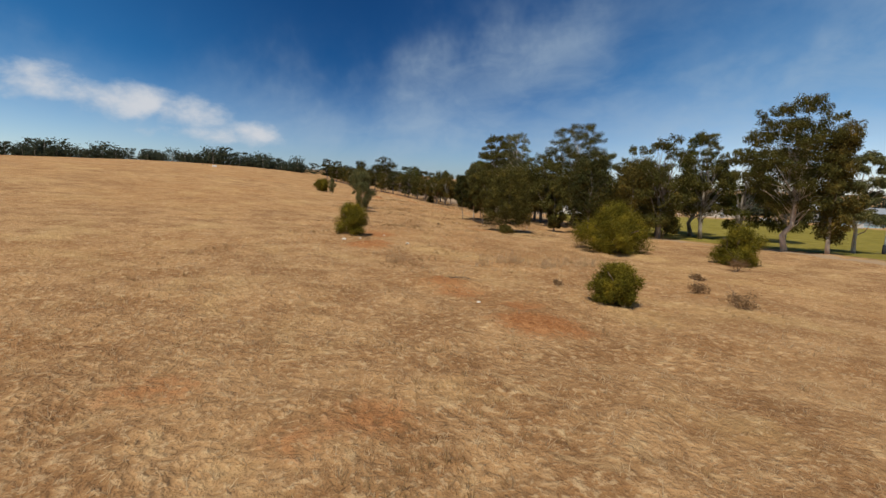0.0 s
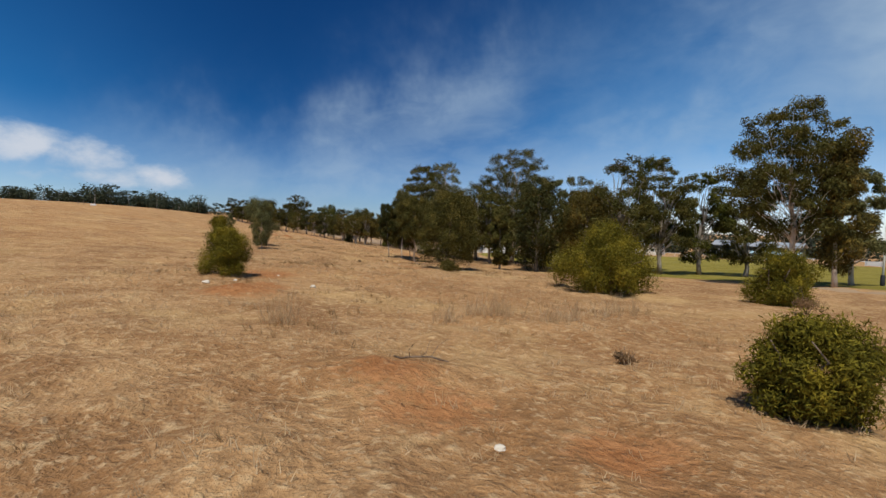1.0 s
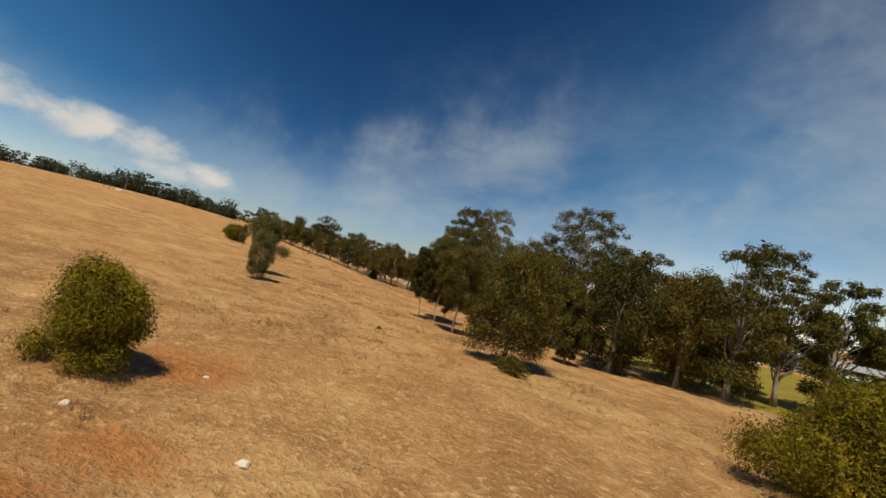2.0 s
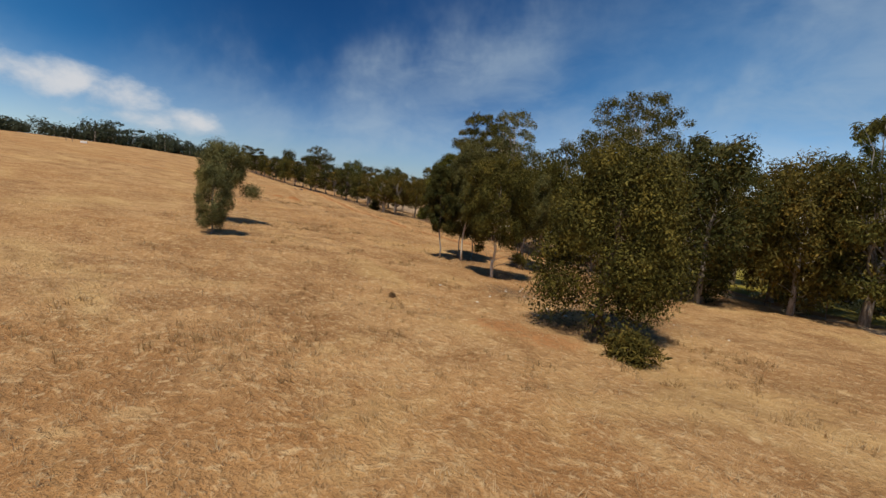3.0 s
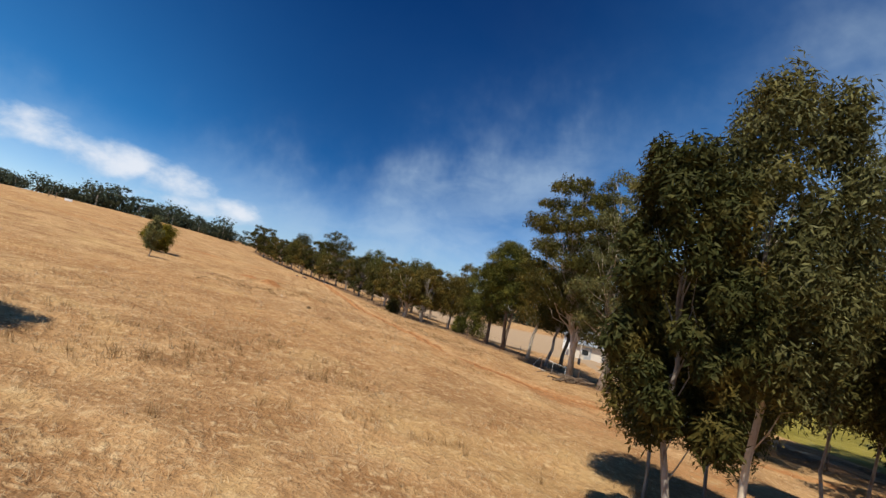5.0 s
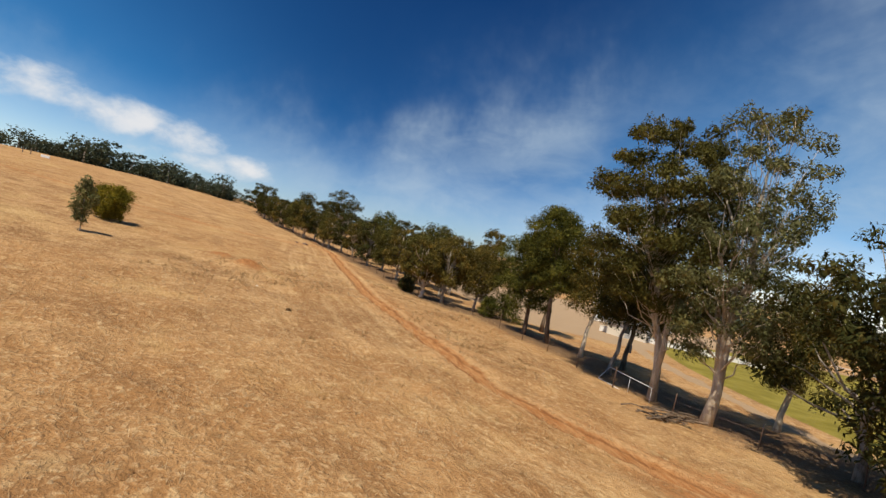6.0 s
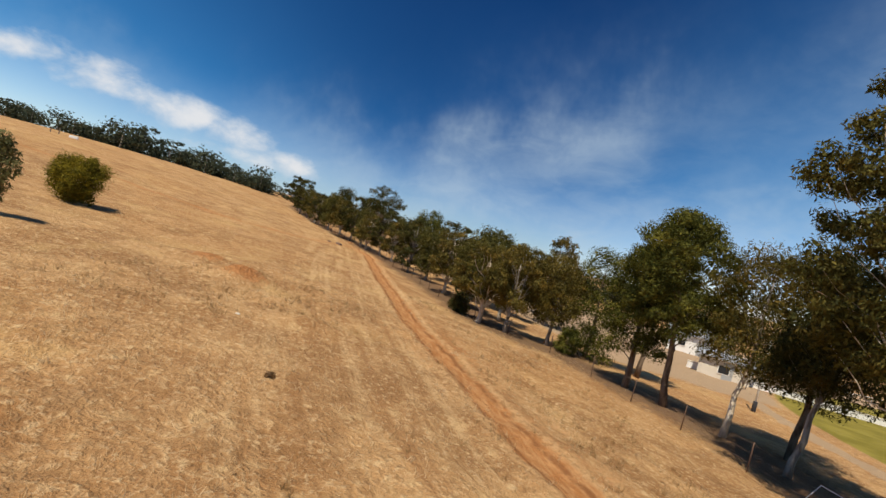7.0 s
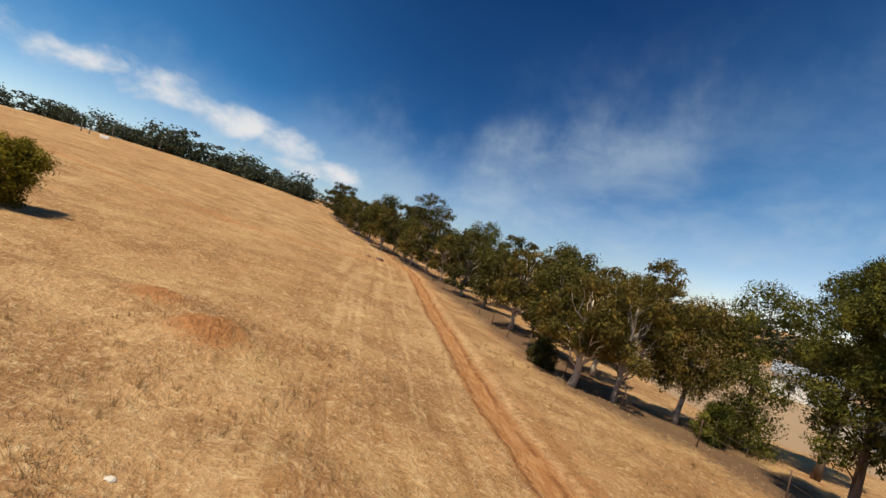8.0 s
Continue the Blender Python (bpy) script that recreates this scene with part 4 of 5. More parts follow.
grow("pine_tree", (7.4, 116.6), 7.8, 4.6, "pine", 74, 16700, PINE_LEAF, BROWN_BARK, "dark green pine leafy to the ground", girth=0.14, low=0.06, **PINES)
grow("pine_tree", (11.1, 116.6), 10.6, 5.4, "dome", 75, 28000, PINE_LEAF, BROWN_BARK, "bright green pine with a rounded crown", girth=0.17, low=0.50, lean=(0.5, 0.0), **PINES)
NEAR_ROW = dict(group="gums in the row", long=0.17, broad=0.042)
grow("gum_tree", (-0.5, 116.7), 5.4, 4.6, "gum", 76, 15000, OLIVE_LEAF, PALE_BARK, "low gum with a twisted pale forked trunk", girth=0.18, low=0.42, full=2.0, gap=0.5, **NEAR_ROW)
grow("gum_tree", (1.5, 116.2), 6.1, 4.8, "gum", 77, 13200, OLIVE_LEAF, GREY_BARK, "low spreading gum with brownish leaves", girth=0.13, low=0.38, full=2.0, gap=0.5, **NEAR_ROW)
grow("gum_tree", (4.6, 116.6), 5.9, 4.6, "round", 78, 14900, OLIVE_LEAF, GREY_BARK, "leafy gum in the row", girth=0.13, low=0.32, **NEAR_ROW)
grow("bush", (-1.9, 118.6), 1.6, 2.0, "bush", 79, 5000, DARK_LEAF, BROWN_BARK, "dark shrub at the foot of the row", "bush", girth=0.04, long=0.13, broad=0.035)
grow("bush", (5.6, 115.0), 1.9, 2.2, "bush", 80, 6500, PINE_LEAF, BROWN_BARK, "low green shrub beside the pines", "bush", girth=0.04, long=0.13, broad=0.035)


# ---- the row and the far trees, out of a few grown ones ----
def stand(first, spots, rng, low=0.85, high=1.15, wide=1.0):
    """Copies of a tree at other places, turned and scaled."""
    for x, y, size in spots:
        s = size * rng.uniform(low, high)
        m = pose(x, y, ground_z(x, y) - 0.04, 0, 0, rng.uniform(0, 360))
        copy_thing(first, m @ Matrix.Diagonal((s * wide * rng.uniform(0.9, 1.15), s * wide * rng.uniform(0.9, 1.15), s, 1)))


rng = np.random.default_rng(5)
row_a = grow("gum_tree", (-3.3, 129.2), 6.2, 4.6, "gum", 81, 7900, OLIVE_LEAF, PALE_BARK, "spreading gum in a long row", "tree", "gums in the row", 0.15, low=0.30, long=0.24, broad=0.06, limbs=True, full=2.0, gap=0.5)
row_b = grow("gum_tree", (-5.6, 137.5), 5.8, 4.6, "round", 82, 7900, GUM_LEAF, GREY_BARK, "leafy gum in a long row", "tree", "gums in the row", 0.14, low=0.22, long=0.24, broad=0.06)
row_c = grow("gum_tree", (-8.0, 141.5), 6.6, 4.8, "gum", 83, 7900, DARK_LEAF, GREY_BARK, "dark gum in a long row", "tree", "gums in the row", 0.14, low=0.24, long=0.24, broad=0.06, full=2.0, gap=0.5)
stand(row_a, [(1.6, 122.0, 0.9), (-11.0, 147.5, 1.0), (-16.0, 155.5, 1.0), (-22.0, 163.5, 1.0), (-30.0, 176.0, 0.95), (3.0, 130.0, 1.15)], rng)
stand(row_b, [(-1.2, 124.0, 0.95), (-9.6, 149.0, 0.95), (-17.5, 159.0, 1.0), (-25.5, 169.5, 1.0), (-33.5, 182.5, 1.0), (0.5, 136.0, 1.2), (-40, 196, 1.0)], rng)
stand(row_c, [(-0.5, 131.0, 1.0), (-13.2, 152.0, 1.0), (-20.0, 163.0, 1.05), (-28.5, 173.0, 1.0), (-37.0, 189.0, 1.05), (-3.5, 146.0, 1.25), (-44, 205, 1.0)], rng)
grow("gum_tree", (-18.9, 181.5), 11.4, 8.4, "gum", 84, 7900, DARK_LEAF, GREY_BARK, "tall flat-topped gum behind the row", "tree", "gums in the row", 0.26, low=0.5, long=0.36, broad=0.1, full=2.0, gap=0.5)
grow("gum_tree", (-8.0, 160.0), 8.6, 6.2, "round", 85, 7000, PINE_LEAF, BROWN_BARK, "dark rounded tree behind the row", "tree", "gums in the row", 0.2, low=0.2, long=0.34, broad=0.09)
grow("gum_tree", (2.0, 146.0), 8.8, 4.2, "gum", 86, 6000, GREY_LEAF, GREY_BARK, "tall open gum behind the row", "tree", "gums in the row", 0.2, low=0.4, long=0.34, broad=0.09, full=2.0, gap=0.5)
grow("gum_tree", (10.0, 148.0), 9.0, 6.8, "gum", 87, 7000, GREY_LEAF, GREY_BARK, "rounded grey-green gum behind the row", "tree", "gums in the row", 0.2, low=0.35, long=0.34, broad=0.09, full=2.0, gap=0.5)
grow("gum_tree", (-28.5, 190.0), 8.6, 5.6, "round", 88, 5000, DARK_LEAF, GREY_BARK, "dark tree closing the row", "tree", "gums in the row", 0.2, low=0.15, long=0.4, broad=0.11)

grow("gum_tree", (7.5, 134.0), 9.4, 5.4, "gum", 89, 8000, OLIVE_LEAF, GREY_BARK, "brownish gum standing behind the row", "tree", "gums in the row", 0.2, low=0.35, long=0.3, broad=0.09, full=2.0, gap=0.5)

far_a = grow("far_tree", (-60, 222), 6.2, 9.0, "round", 91, 760, FAR_HAZE_LEAF, GREY_BARK, "distant gum on the skyline", "tree", "skyline trees", 0.18, low=0.02, long=0.60, broad=0.42, limbs=False)
far_b = grow("far_tree", (-72, 214), 5.4, 9.5, "round", 92, 760, FAR_HAZE_LEAF, GREY_BARK, "distant rounded tree on the skyline", "tree", "skyline trees", 0.18, low=0.0, long=0.60, broad=0.42, limbs=False)
far_c = grow("far_tree", (-84, 206), 7.2, 8.0, "gum", 93, 760, FAR_HAZE_LEAF, GREY_BARK, "distant tall gum on the skyline", "tree", "skyline trees", 0.18, low=0.05, long=0.60, broad=0.42, limbs=False)


def skyline():
    """Two staggered lines of far trees on the rise, and one beyond the playing field."""
    r = np.random.default_rng(9)
    spots = {0: [], 1: [], 2: []}
    line = [(-260, 60), (-190, 130), (-140, 165), (-100, 196), (-66, 222), (-50, 236), (-40, 262)]
    for (ax, ay), (bx, by) in zip(line, line[1:]):
        n = int(math.hypot(bx - ax, by - ay) / 1.5)
        for k in range(n):
            f = (k + r.uniform(0, 1)) / n
            spots[int(r.integers(3))].append((ax + (bx - ax) * f + r.uniform(-4, 5), ay + (by - ay) * f + r.uniform(-3, 9), r.uniform(0.40, 0.66) * (1.45 if r.random() < 0.22 else 1.0)))
    line = [(-40, 262), (10, 280), (60, 262), (110, 220), (135, 160), (140, 90), (130, 30)]
    for (ax, ay), (bx, by) in zip(line, line[1:]):
        n = int(math.hypot(bx - ax, by - ay) / 6.0)
        for k in range(n):
            f = (k + r.uniform(0, 1)) / n
            spots[int(r.integers(3))].append((ax + (bx - ax) * f + r.uniform(-6, 6), ay + (by - ay) * f + r.uniform(-6, 6), r.uniform(0.9, 1.5)))
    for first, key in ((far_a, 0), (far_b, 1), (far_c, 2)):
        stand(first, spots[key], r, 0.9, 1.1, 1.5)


skyline()


# ---- dry grass, weeds, stones ----
def blades(rng, xs, ys, each, tall, wide, splay):
    """Dry blades in tufts at the given spots."""
    n = len(xs)
    z = land(xs, ys) + relief(xs, ys)
    base = np.repeat(np.stack([xs, ys, z - 0.01], -1), each, 0)
    m = n * each
    base[:, :2] += rng.normal(size=(m, 2)) * 0.05
    up = np.concatenate([rng.normal(size=(m, 2)) * splay, np.ones((m, 1))], 1)
    up /= np.linalg.norm(up, axis=1)[:, None]
    a = up * (tall * (0.45 + 0.9 * rng.random(m)) * np.repeat(0.6 + 0.8 * rng.random(n), each))[:, None]
    side = np.cross(up, rng.normal(size=(m, 3)) * 0.5 + (0, 0, 1.0))
    side /= np.linalg.norm(side, axis=1)[:, None] + 1e-9
    s = side * wide * 0.5
    return np.stack([base - s, base + s, base + a * 0.9 + s * 0.35, base + a - s * 0.2], 1)


def keep_grass(rng, xs, ys):
    """Thins the grass out on bare soil, the track, litter and the field."""
    cover = np.ones(len(xs))
    cover *= 1 - np.exp(-(off_line(xs, ys, TRACK) / 0.8) ** 2)
    for bx, by, br, bk in BARE:
        cover *= 1 - 0.8 * bk * np.exp(-((xs - bx) ** 2 + (ys - by) ** 2) / (br * br))
    cover *= 1 - 0.6 * np.exp(-(off_line(xs, ys, ROW) / 4.0) ** 2)
    cover *= oval_inside(xs, ys)[0] < 0.01
    cover *= np.clip(0.62 + 0.6 * lattice(xs * 0.6, ys * 0.5, 7) + 0.35 * lattice(xs * 0.15, ys * 0.13, 8), 0.08, 1)
    return rng.random(len(xs)) < cover


def build_grass():
    r = np.random.default_rng(77)
    for name, x0, x1, y0, y1, n, each, tall, wide, splay, label in (
            ("dry_grass", -9, 12, 2, 64, 8000, 4, 0.075, 0.010, 2.2, "short matted straw-coloured dry grass"),
            ("dry_grass", -13, 6, 64, 118, 6000, 4, 0.075, 0.010, 2.2, "short straw-coloured dry grass beside the track"),
            ("grass_tufts", -10, 12, 2, 64, 6500, 8, 0.13, 0.012, 0.6, "small upright tufts of pale dry grass"),
            ("grass_tufts", -14, 6, 64, 118, 5500, 8, 0.13, 0.012, 0.6, "small upright tufts of pale dry grass beside the track"),
            ("dry_grass", -34, 30, 0, 130, 9000, 3, 0.11, 0.018, 1.6, "thin straw-coloured dry grass across the paddock")):
        xs, ys = r.uniform(x0, x1, n), r.uniform(y0, y1, n)
        k = keep_grass(r, xs, ys)
        ob = new(name, cards(name, blades(r, xs[k], ys[k], each, tall, wide, splay), STRAW))
        tagged(ob, label, "grass", kind="stuff")
    for x0, x1, y0, y1, n, label in ((-11, 12, 3, 66, 15000, "clumps of brown dead grass among the straw"), (-15, 5, 66, 118, 11000, "clumps of brown dead grass beside the track")):
        xs, ys = r.uniform(x0, x1, n), r.uniform(y0, y1, n)
        thick = np.clip(lattice(xs * 1.1, ys * 0.9, 51) + 0.9 * lattice(xs * 0.23, ys * 0.2, 52) - 0.15, 0, 1)
        k = keep_grass(r, xs, ys) & (r.random(n) < thick)
        ob = new("brown_grass", cards("brown_grass", blades(r, xs[k], ys[k], 11, 0.17, 0.011, 0.42), TUFT))
        tagged(ob, label, "grass", kind="stuff")
    for name, spots, each, tall, label in (
            ("dry_stalks", [(3.9, 25.7, 0.7), (3.4, 26.2, 0.6), (5.4, 25.2, 0.8), (2.4, 25.4, 0.5), (-2.0, 24.0, 0.6), (8.0, 27.0, 1.2)], 9, 0.55, "clump of tall dry grass stalks"),):
        for sx, sy, sr in spots:
            n = int(34 * sr)
            ob = new(name, cards(name, blades(r, sx + r.normal(size=n) * sr * 0.5, sy + r.normal(size=n) * sr * 0.4, each, tall, 0.010, 0.28), STRAW))
            tagged(ob, label, "grass", kind="stuff")


def weed(place, size, seed, label="dark dry weed on the straw grass"):
    """A low dead weed: twiggy stems and withered leaves."""
    r = np.random.default_rng(seed)
    x, y = place
    root = thing("dry_weed", (x, y, ground_z(x, y)), label, "weed", "dry weeds")
    for k in range(9):
        a = r.uniform(0, 6.3)
        end = (size * 0.5 * math.cos(a), size * 0.5 * math.sin(a), size * r.uniform(0.4, 0.9))
        part("stem", tube([(bend(r, (0, 0, -0.03), end, 0.02, 4), np.linspace(0.008, 0.003, 4))], BROWN_BARK, "stem", 4), BROWN_BARK, root)
    clumps = [(r.uniform(-0.4, 0.4) * size, r.uniform(-0.4, 0.4) * size, size * r.uniform(0.12, 0.45), size * 0.26, size * 0.26, size * 0.16) for _ in range(7)]
    part("withered_leaves", cards("withered_leaves", leaves(r, clumps, int(700 * size + 200), 0.09, 0.022, 0.1), WEED), WEED, root)


def stone(place, size, seed, mat=STONE, label="pale stone lying in the dry grass", name="stone"):
    bm = bmesh.new()
    bmesh.ops.create_icosphere(bm, subdivisions=3, radius=size)
    r = random.Random(seed)
    flat = r.uniform(0.5, 0.75)
    for v in bm.verts:
        v.co *= 1 + 0.35 * noise.noise(v.co * (1.3 / size) + Vector((seed * 3.1, 0, 0))) + 0.12 * noise.noise(v.co * (4 / size))
        v.co.z *= flat
    me = bpy.data.meshes.new(name)
    bm.to_mesh(me)
    bm.free()
    me.materials.append(mat)
    ob = new(name, me)
    x, y = place
    ob.matrix_world = pose(x, y, ground_z(x, y) + size * 0.15, 0, 0, r.uniform(0, 360))
    tagged(ob, label, "stone", "loose stones")


build_grass()
for k, (x, y, s) in enumerate(((10.8, 20.9, 0.8), (10.9, 18.0, 1.1), (12.6, 24.6, 0.6), (17.0, 28.6, 1.3), (4.9, 20.4, 0.35), (0.0, 51.7, 0.2), (-6.6, 92.6, 0.2), (18.4, 73.0, 1.0))):
    weed((x, y), s, 300 + k)
for k, (x, y, s) in enumerate(((1.4, 16.9, 0.07), (-1.9, 32.1, 0.11), (-5.0, 33.0, 0.08), (-5.9, 32.2, 0.14), (-3.8, 36.1, 0.07), (-9.5, 97.3, 0.07), (5.2, 51.8, 0.07), (6.4, 52.4, 0.08), (7.2, 51.6, 0.09), (6.0, 53.4, 0.06), (3.2, 53.0, 0.06), (4.0, 54.6, 0.05), (7.8, 53.2, 0.07), (5.0, 56.0, 0.06), (2.0, 55.0, 0.05))):
    stone((x, y), s, 400 + k)
scatter = random.Random(12)
for k in range(22):
    stone((scatter.uniform(5.5, 12.5), scatter.uniform(50.5, 57.5)), scatter.uniform(0.02, 0.045), 470 + k)
stone((-17.6, 145.1), 0.42, 450, RUST, "dark rock beside the track", "rock")
stone((-18.6, 144.0), 0.26, 451, RUST, "dark rock beside the track", "rock")


def fallen_log(place, turn, long, thick, seed, label):
    r = np.random.default_rng(seed)
    x, y = place
    root = thing("fallen_log", (x, y, ground_z(x, y) + thick * 0.7), label, "log", "", turn)
    line = bend(r, (-long / 2, 0, 0), (long / 2, 0, 0.05), 0.04, 7, 0.02)
    part("bole", tube([(line, thick * np.array([0.8, 1, 1.05, 0.95, 0.9, 0.8, 0.6]))], BROWN_BARK, "bole", 10), BROWN_BARK, root)
    for k in range(3):
        f = line[2 + k]
        part("branch_stub", tube([(bend(r, f, f + np.array([0.25, r.uniform(-0.4, 0.4), 0.35]), 0.02, 4), np.linspace(thick * 0.35, thick * 0.1, 4))], BROWN_BARK, "branch_stub", 6), BROWN_BARK, root)




def brush_heap(place, label):
    """Dead boughs thrown together into a low dark heap."""
    x, y = place
    rng = np.random.default_rng(505)
    root = thing("brush_heap", (x, y, ground_z(x, y)), label, "brush heap")
    for k in range(34):
        a = rng.normal(0.0, 0.45) + (math.pi if k % 2 else 0.0)
        mid = np.array([rng.normal(0, 0.55), rng.normal(0, 0.16), 0.05 + 0.34 * rng.random() ** 1.5])
        half = rng.uniform(0.35, 0.85) * np.array([math.cos(a), math.sin(a), rng.uniform(-0.12, 0.12)])
        g = rng.uniform(0.018, 0.055)
        ends = [mid - half, mid + half]
        for e in ends:
            e[2] = max(e[2], g)
        part("bough", tube([(bend(rng, ends[0], ends[1], 0.03, 5, 0.04), np.linspace(g, g * 0.45, 5))], BROWN_BARK, "bough", 6), BROWN_BARK, root)


brush_heap((10.2, 90.7), "low dark heap of dead boughs on red soil")
fallen_log((0.9, 20.3), -35, 1.1, 0.018, 502, "thin dry stick on the grass")


# ---- fence, frames and posts ----
FENCE = [(24.6, 56.0), (21.8, 68), (18.6, 80), (15.2, 88.6), (12.4, 92.0), (10.2, 94.2), (9.0, 99.2), (7.4, 105.4), (5.4, 111.4), (2.6, 114.0), (-2.2, 120), (-6.6, 134), (-13.4, 149), (-23.4, 165), (-36, 187)]


def along(line, step):
    out, left = [], 0.0
    for (ax, ay), (bx, by) in zip(line, line[1:]):
        d = math.hypot(bx - ax, by - ay)
        while left < d:
            out.append((ax + (bx - ax) * left / d, ay + (by - ay) * left / d))
            left += step
        left -= d
    return out


def build_fence():
    spots = along(FENCE, 3.6)
    root = thing("wire_fence", (0, 0, 0), "rusty steel post and wire fence along the trees", "fence")
    me = tube([([(0, 0, -0.2), (0, 0, 1.0), (0.01, 0, 1.12)], [0.026, 0.026, 0.02])], RUST, "post", 5)
    tops = []
    for x, y in spots:
        z = ground_z(x, y)
        ob = part("post", me, RUST, root)
        ob.matrix_basis = pose(x, y, z, random.uniform(-4, 4), random.uniform(-4, 4), random.uniform(0, 90))
        tops.append((x, y, z))
    for h in (0.35, 0.7, 1.02):
        part("wire", tube([([(x, y, z + h + random.uniform(-0.02, 0.02)) for x, y, z in tops], [0.004] * len(tops))], RUST, "wire", 4), RUST, root)


def pipe_frame(a, b, lift, out, label):
    """An old white pipe frame that lies tilted beside the trees: two rails, slanted ends and props."""
    ax, ay = a
    bx, by = b
    za, zb = ground_z(ax, ay) + 0.06, ground_z(bx, by) + 0.06
    root = thing("pipe_frame", (ax, ay, za), label, "frame", "")
    low_a, low_b = Vector((0, 0, 0)), Vector((bx - ax, by - ay, zb - za))
    up = Vector((out[0], out[1], lift))
    run = (low_b - low_a).normalized()
    high_a, high_b = low_a + up + run * 0.15, low_b + up

    def rod(name, p, q, r=0.017):
        part(name, tube([([p, p.lerp(q, 0.5), q], [r, r, r])], WHITE, name, 8), WHITE, root)

    rod("lower_rail", low_a, low_a.lerp(low_b, 0.5))
    rod("upper_rail", high_a, high_b)
    rod("end_brace", low_a, high_a)
    for f in (0.5, 0.98):
        p = high_a.lerp(high_b, f)
        rod("prop", Vector((p.x, p.y, low_b.z * f - 0.1)), p, 0.013)


build_fence()
pipe_frame((9.6, 97.4), (10.7, 94.2), 0.7, (0.5, 0.2), "old white pipe frame lying tilted under the trees")


def goal_post(place, high, label):
    x, y = place
    root = thing("goal_post", (x, y, ground_z(x, y)), label, "goal post", "goal posts")
    part("pole", tube([([(0, 0, -0.2), (0, 0, high * 0.5), (0, 0, high)], [0.075, 0.07, 0.06])], WHITE, "pole", 12), WHITE, root)
    part("pad", tube([([(0, 0, 0.0), (0, 0, 0.05), (0, 0, 0.75), (0, 0, 0.8)], [0.12, 0.15, 0.15, 0.11])], RUBBER, "pad", 14), RUBBER, root, "dark foam pad round the foot")


goal_post((20.4, 118.2), 6.0, "tall white goal post on the oval's edge")
goal_post((38.5, 43.8), 5.0, "white goal post with a dark pad")


# ---- buildings and things beyond the playing field ----
def box(size, at=(0, 0, 0), bevel=0.02):
    bm = bmesh.new()
    bmesh.ops.create_cube(bm, size=1.0)
    for v in bm.verts:
        v.co = Vector((v.co.x * size[0] + at[0], v.co.y * size[1] + at[1], v.co.z * size[2] + at[2]))
    if bevel:
        bmesh.ops.bevel(bm, geom=bm.edges[:], offset=bevel, segments=1, affect="EDGES")
    return bm


def gable(wide, deep, rise, over, thick):
    """A pitched sheet roof with its ridge along x."""
    bm = bmesh.new()
    w, d = wide / 2 + over, deep / 2 + over
    rows = []
    for x in (-w, w):
        rows.append([bm.verts.new((x, y, z)) for y, z in ((-d, 0), (0, rise), (d, 0), (d, -thick), (0, rise - thick), (-d, -thick))])
    for k in range(6):
        bm.faces.new((rows[0][k], rows[0][(k + 1) % 6], rows[1][(k + 1) % 6], rows[1][k]))
    bm.faces.new(rows[0][::-1])
    bm.faces.new(rows[1])
    bmesh.ops.recalc_face_normals(bm, faces=bm.faces[:])
    return bm


def building(name, place, wide, deep, wall, rise, turn, wall_mat, roof_mat, label, windows):
    x, y = place
    root = thing(name, (x, y, ground_z(x, y) - 0.2), label, "building", "", turn)
    part("wall", box((wide, deep, wall), (0, 0, wall / 2)), wall_mat, root)
    part("roof", gable(wide, deep, rise, 0.5, 0.15), roof_mat, root).location = (0, 0, wall + 0.12)
    for k in range(windows):
        wx = -wide / 2 + wide * (k + 0.5) / windows
        win = part("window", box((1.2, 0.10, 1.0), (wx, -deep / 2 - 0.03, wall * 0.55)), WHITE, root)
        part("pane", box((1.0, 0.06, 0.8), (wx, -deep / 2 - 0.07, wall * 0.55), 0.01), GLASS_DARK, win)
    part("door", box((1.0, 0.1, 2.0), (wide * 0.08, -deep / 2 - 0.03, 1.05)), roof_mat, root)
    return root


building("clubhouse", (106, 134), 20, 9, 3.6, 1.2, -52, DARK_WALL, ROOF_GREY, "long dark green clubhouse with a grey sheet roof", 6)
building("shelter", (97, 118), 9, 3.2, 1.7, 0.5, -52, PALE_BLUE, PALE_BLUE, "low pale blue shelter by the boundary", 0)
building("shed", (36.5, 161), 8, 6, 3.0, 1.2, -30, WHITE, ROOF_GREY, "white shed with a sheet roof beyond the pines", 2)
building("shed", (28.5, 137.5), 5, 4, 2.3, 0.5, -34, CREAM, ROOF_GREY, "small cream shed with a flat roof behind the pines", 1)
building("house", (-158, 178), 9, 6, 2.5, 1.3, 40, CREAM, ROOF_GREY, "distant grey-roofed house among the trees", 3)
building("shed", (84, 152), 10, 7, 3.2, 1.2, -40, CREAM, ROOF_GREY, "cream shed behind the boundary fence", 2)


def silo(place):
    x, y = place
    root = thing("silo", (x, y, ground_z(x, y)), "tall white silo far behind the trees", "silo")
    part("barrel", tube([([(0, 0, -0.5), (0, 0, 5), (0, 0, 10.5)], [2.0, 2.0, 2.0])], WHITE, "barrel", 24), WHITE, root)
    part("cap", tube([([(0, 0, 10.4), (0, 0, 10.6), (0, 0, 11.6), (0, 0, 11.9)], [2.15, 2.1, 0.6, 0.3])], ROOF_GREY, "cap", 24), ROOF_GREY, root)


silo((44, 284))


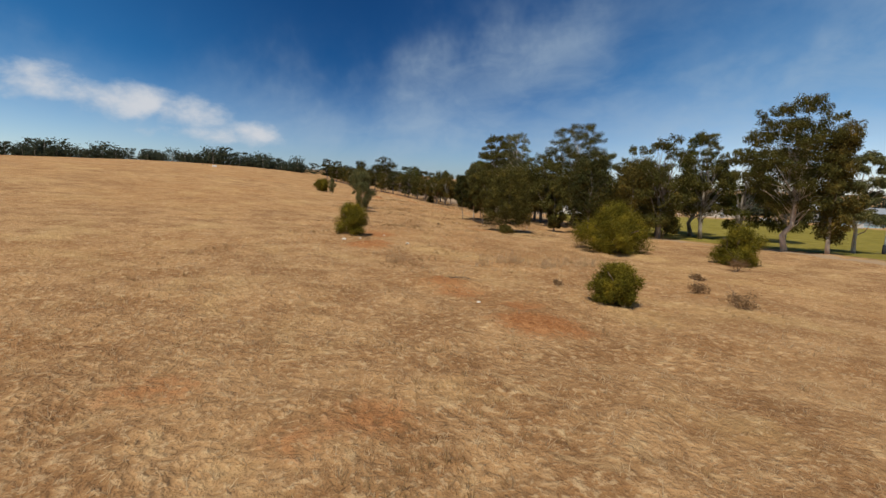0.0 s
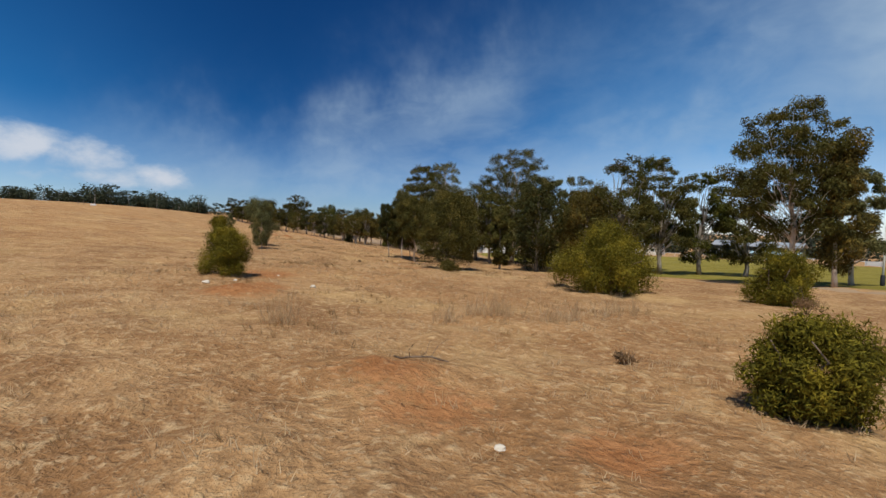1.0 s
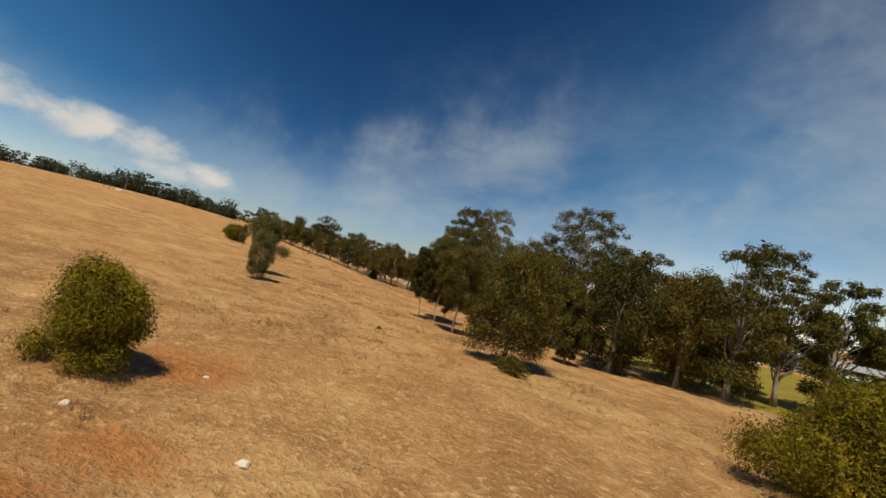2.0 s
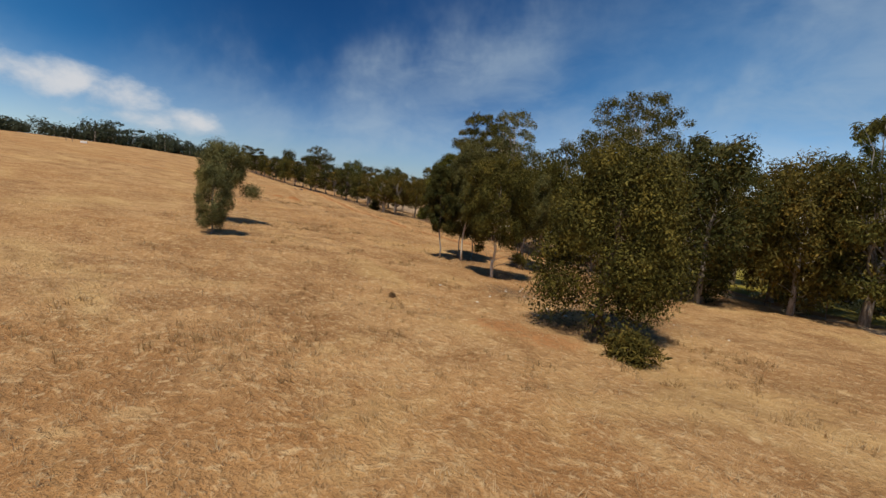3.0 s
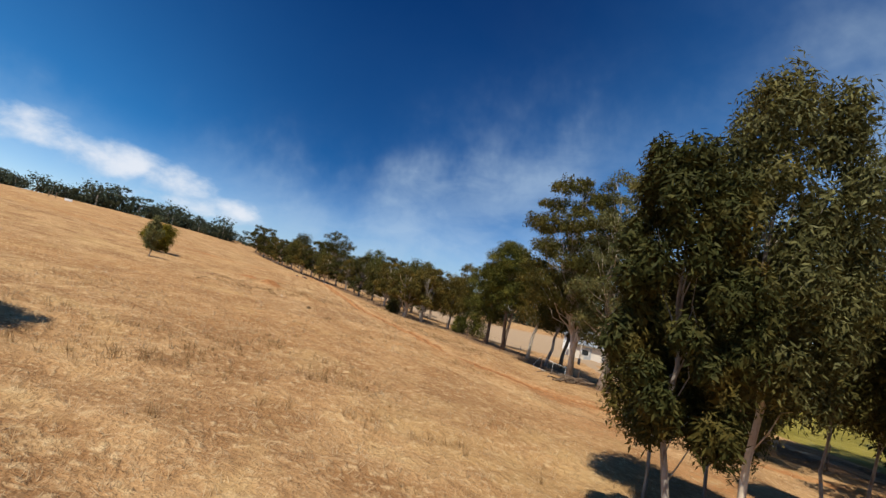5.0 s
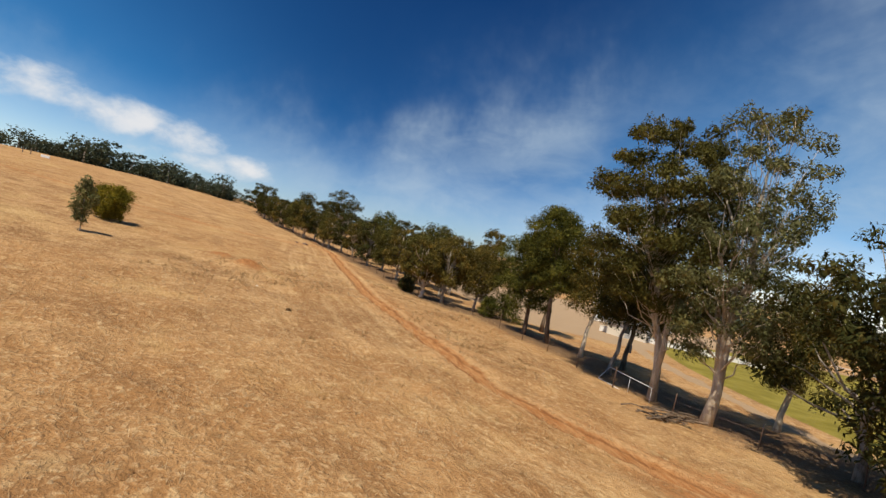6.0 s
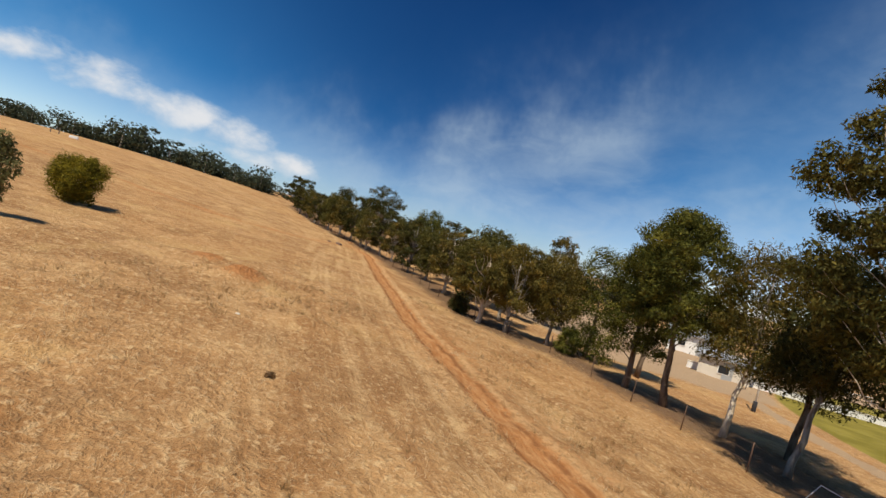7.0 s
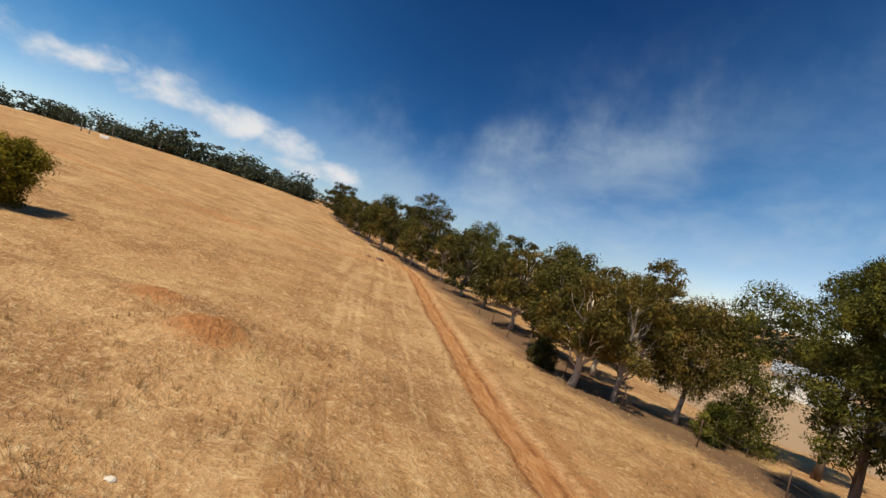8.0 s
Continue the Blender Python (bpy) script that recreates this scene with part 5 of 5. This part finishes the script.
def parked_car(place, turn, paint, label):
    x, y = place
    root = thing("car", (x, y, ground_z(x, y)), label, "car", "", turn)
    bm = bmesh.new()
    side = [(-2.1, 0.35), (-2.1, 0.85), (-1.9, 1.0), (-1.2, 1.42), (0.6, 1.45), (1.2, 1.0), (2.0, 0.88), (2.1, 0.6), (2.1, 0.35)]
    a = [bm.verts.new((x0, -0.82 + 0.12 * (z0 > 1.1), z0)) for x0, z0 in side]
    b = [bm.verts.new((x0, 0.82 - 0.12 * (z0 > 1.1), z0)) for x0, z0 in side]
    n = len(side)
    for k in range(n):
        bm.faces.new((a[k], a[(k + 1) % n], b[(k + 1) % n], b[k]))
    bm.faces.new(a[::-1])
    bm.faces.new(b)
    bmesh.ops.recalc_face_normals(bm, faces=bm.faces[:])
    bmesh.ops.bevel(bm, geom=bm.edges[:], offset=0.05, segments=2, affect="EDGES")
    part("body", bm, paint, root)
    for y0 in (-0.74, 0.74):
        part("side_window", box((1.7, 0.03, 0.32), (-0.3, y0 * 1.03, 1.2), 0.0), GLASS_DARK, root)
    for x0 in (-1.35, 1.35):
        for y0 in (-0.75, 0.75):
            wheel = part("wheel", tube([([(x0, y0 - 0.1, 0.32), (x0, y0 + 0.1, 0.32)], [0.32, 0.32])], RUBBER, "wheel", 18), RUBBER, root)
            part("rim", tube([([(x0, y0 - 0.12, 0.32), (x0, y0 + 0.12, 0.32)], [0.19, 0.19])], STEEL, "rim", 14), STEEL, wheel)


parked_car((43, 158), 30, WHITE, "white car parked on pale gravel")


def low_wall(a, b, high, label):
    dx, dy = b[0] - a[0], b[1] - a[1]
    d = math.hypot(dx, dy)
    x, y = (a[0] + b[0]) / 2, (a[1] + b[1]) / 2
    root = thing("low_wall", (x, y, ground_z(x, y) - 0.15), label, "wall", "", math.degrees(math.atan2(dy, dx)))
    part("wall", box((d, 0.25, high), (0, 0, high / 2)), WHITE, root)
    part("coping", box((d + 0.1, 0.34, 0.08), (0, 0, high + 0.04)), CREAM, root)


low_wall((25, 139), (42, 129), 0.8, "low white wall at the end of the oval")


def boundary_rail():
    """The white rail along the far side of the playing field."""
    pts = []
    for k in range(64):
        a = -1.25 + 2.9 * k / 63
        v = math.sin(a)
        u = math.copysign(abs(math.cos(a)) ** 0.9, math.cos(a)) - 0.16 * v
        x, y = 60 + 36 * 1.06 * u, 80 + 66 * 1.06 * v
        pts.append((x, y, ground_z(x, y)))
    root = thing("boundary_fence", (0, 0, 0), "low white rail fence round the far side of the oval", "fence")
    me = tube([([(0, 0, -0.1), (0, 0, 0.95)], [0.04, 0.04])], WHITE, "post", 8)
    for p in pts:
        part("post", me, WHITE, root).location = p
    part("rail", tube([([(x, y, z + 0.95) for x, y, z in pts], [0.045] * len(pts))], WHITE, "rail", 8), WHITE, root)
    for k in (18, 25, 31, 37, 44):
        (ax, ay, az), (bx, by, bz) = pts[k], pts[k + 1]
        board = thing("sign_board", ((ax + bx) / 2, (ay + by) / 2, az - 0.02), "blank white board on the boundary fence", "sign", "boundary boards", math.degrees(math.atan2(by - ay, bx - ax)))
        part("panel", box((3.2, 0.06, 0.85), (0, 0.1, 0.5)), WHITE, board)
        part("foot", box((0.06, 0.06, 0.9), (-1.3, 0.18, 0.45)), STEEL, board)
        part("foot", box((0.06, 0.06, 0.9), (1.3, 0.18, 0.45)), STEEL, board)


boundary_rail()


def trough(place):
    x, y = place
    root = thing("water_trough", (x, y, ground_z(x, y)), "small white water trough out in the paddock", "trough", "", 30)
    bm = box((1.3, 0.6, 0.5), (0, 0, 0.25), 0.04)
    top = max(bm.faces, key=lambda f: f.calc_center_median().z)
    bmesh.ops.inset_region(bm, faces=[top], thickness=0.07)
    for v in top.verts:
        v.co.z -= 0.25
    part("basin", bm, WHITE, root)
    part("post", box((0.16, 0.16, 1.3), (-2.2, 0.2, 0.6)), TIMBER, root)
    part("post", box((0.16, 0.16, 1.2), (-3.4, 0.3, 0.55)), TIMBER, root)


trough((-72.3, 168.7))
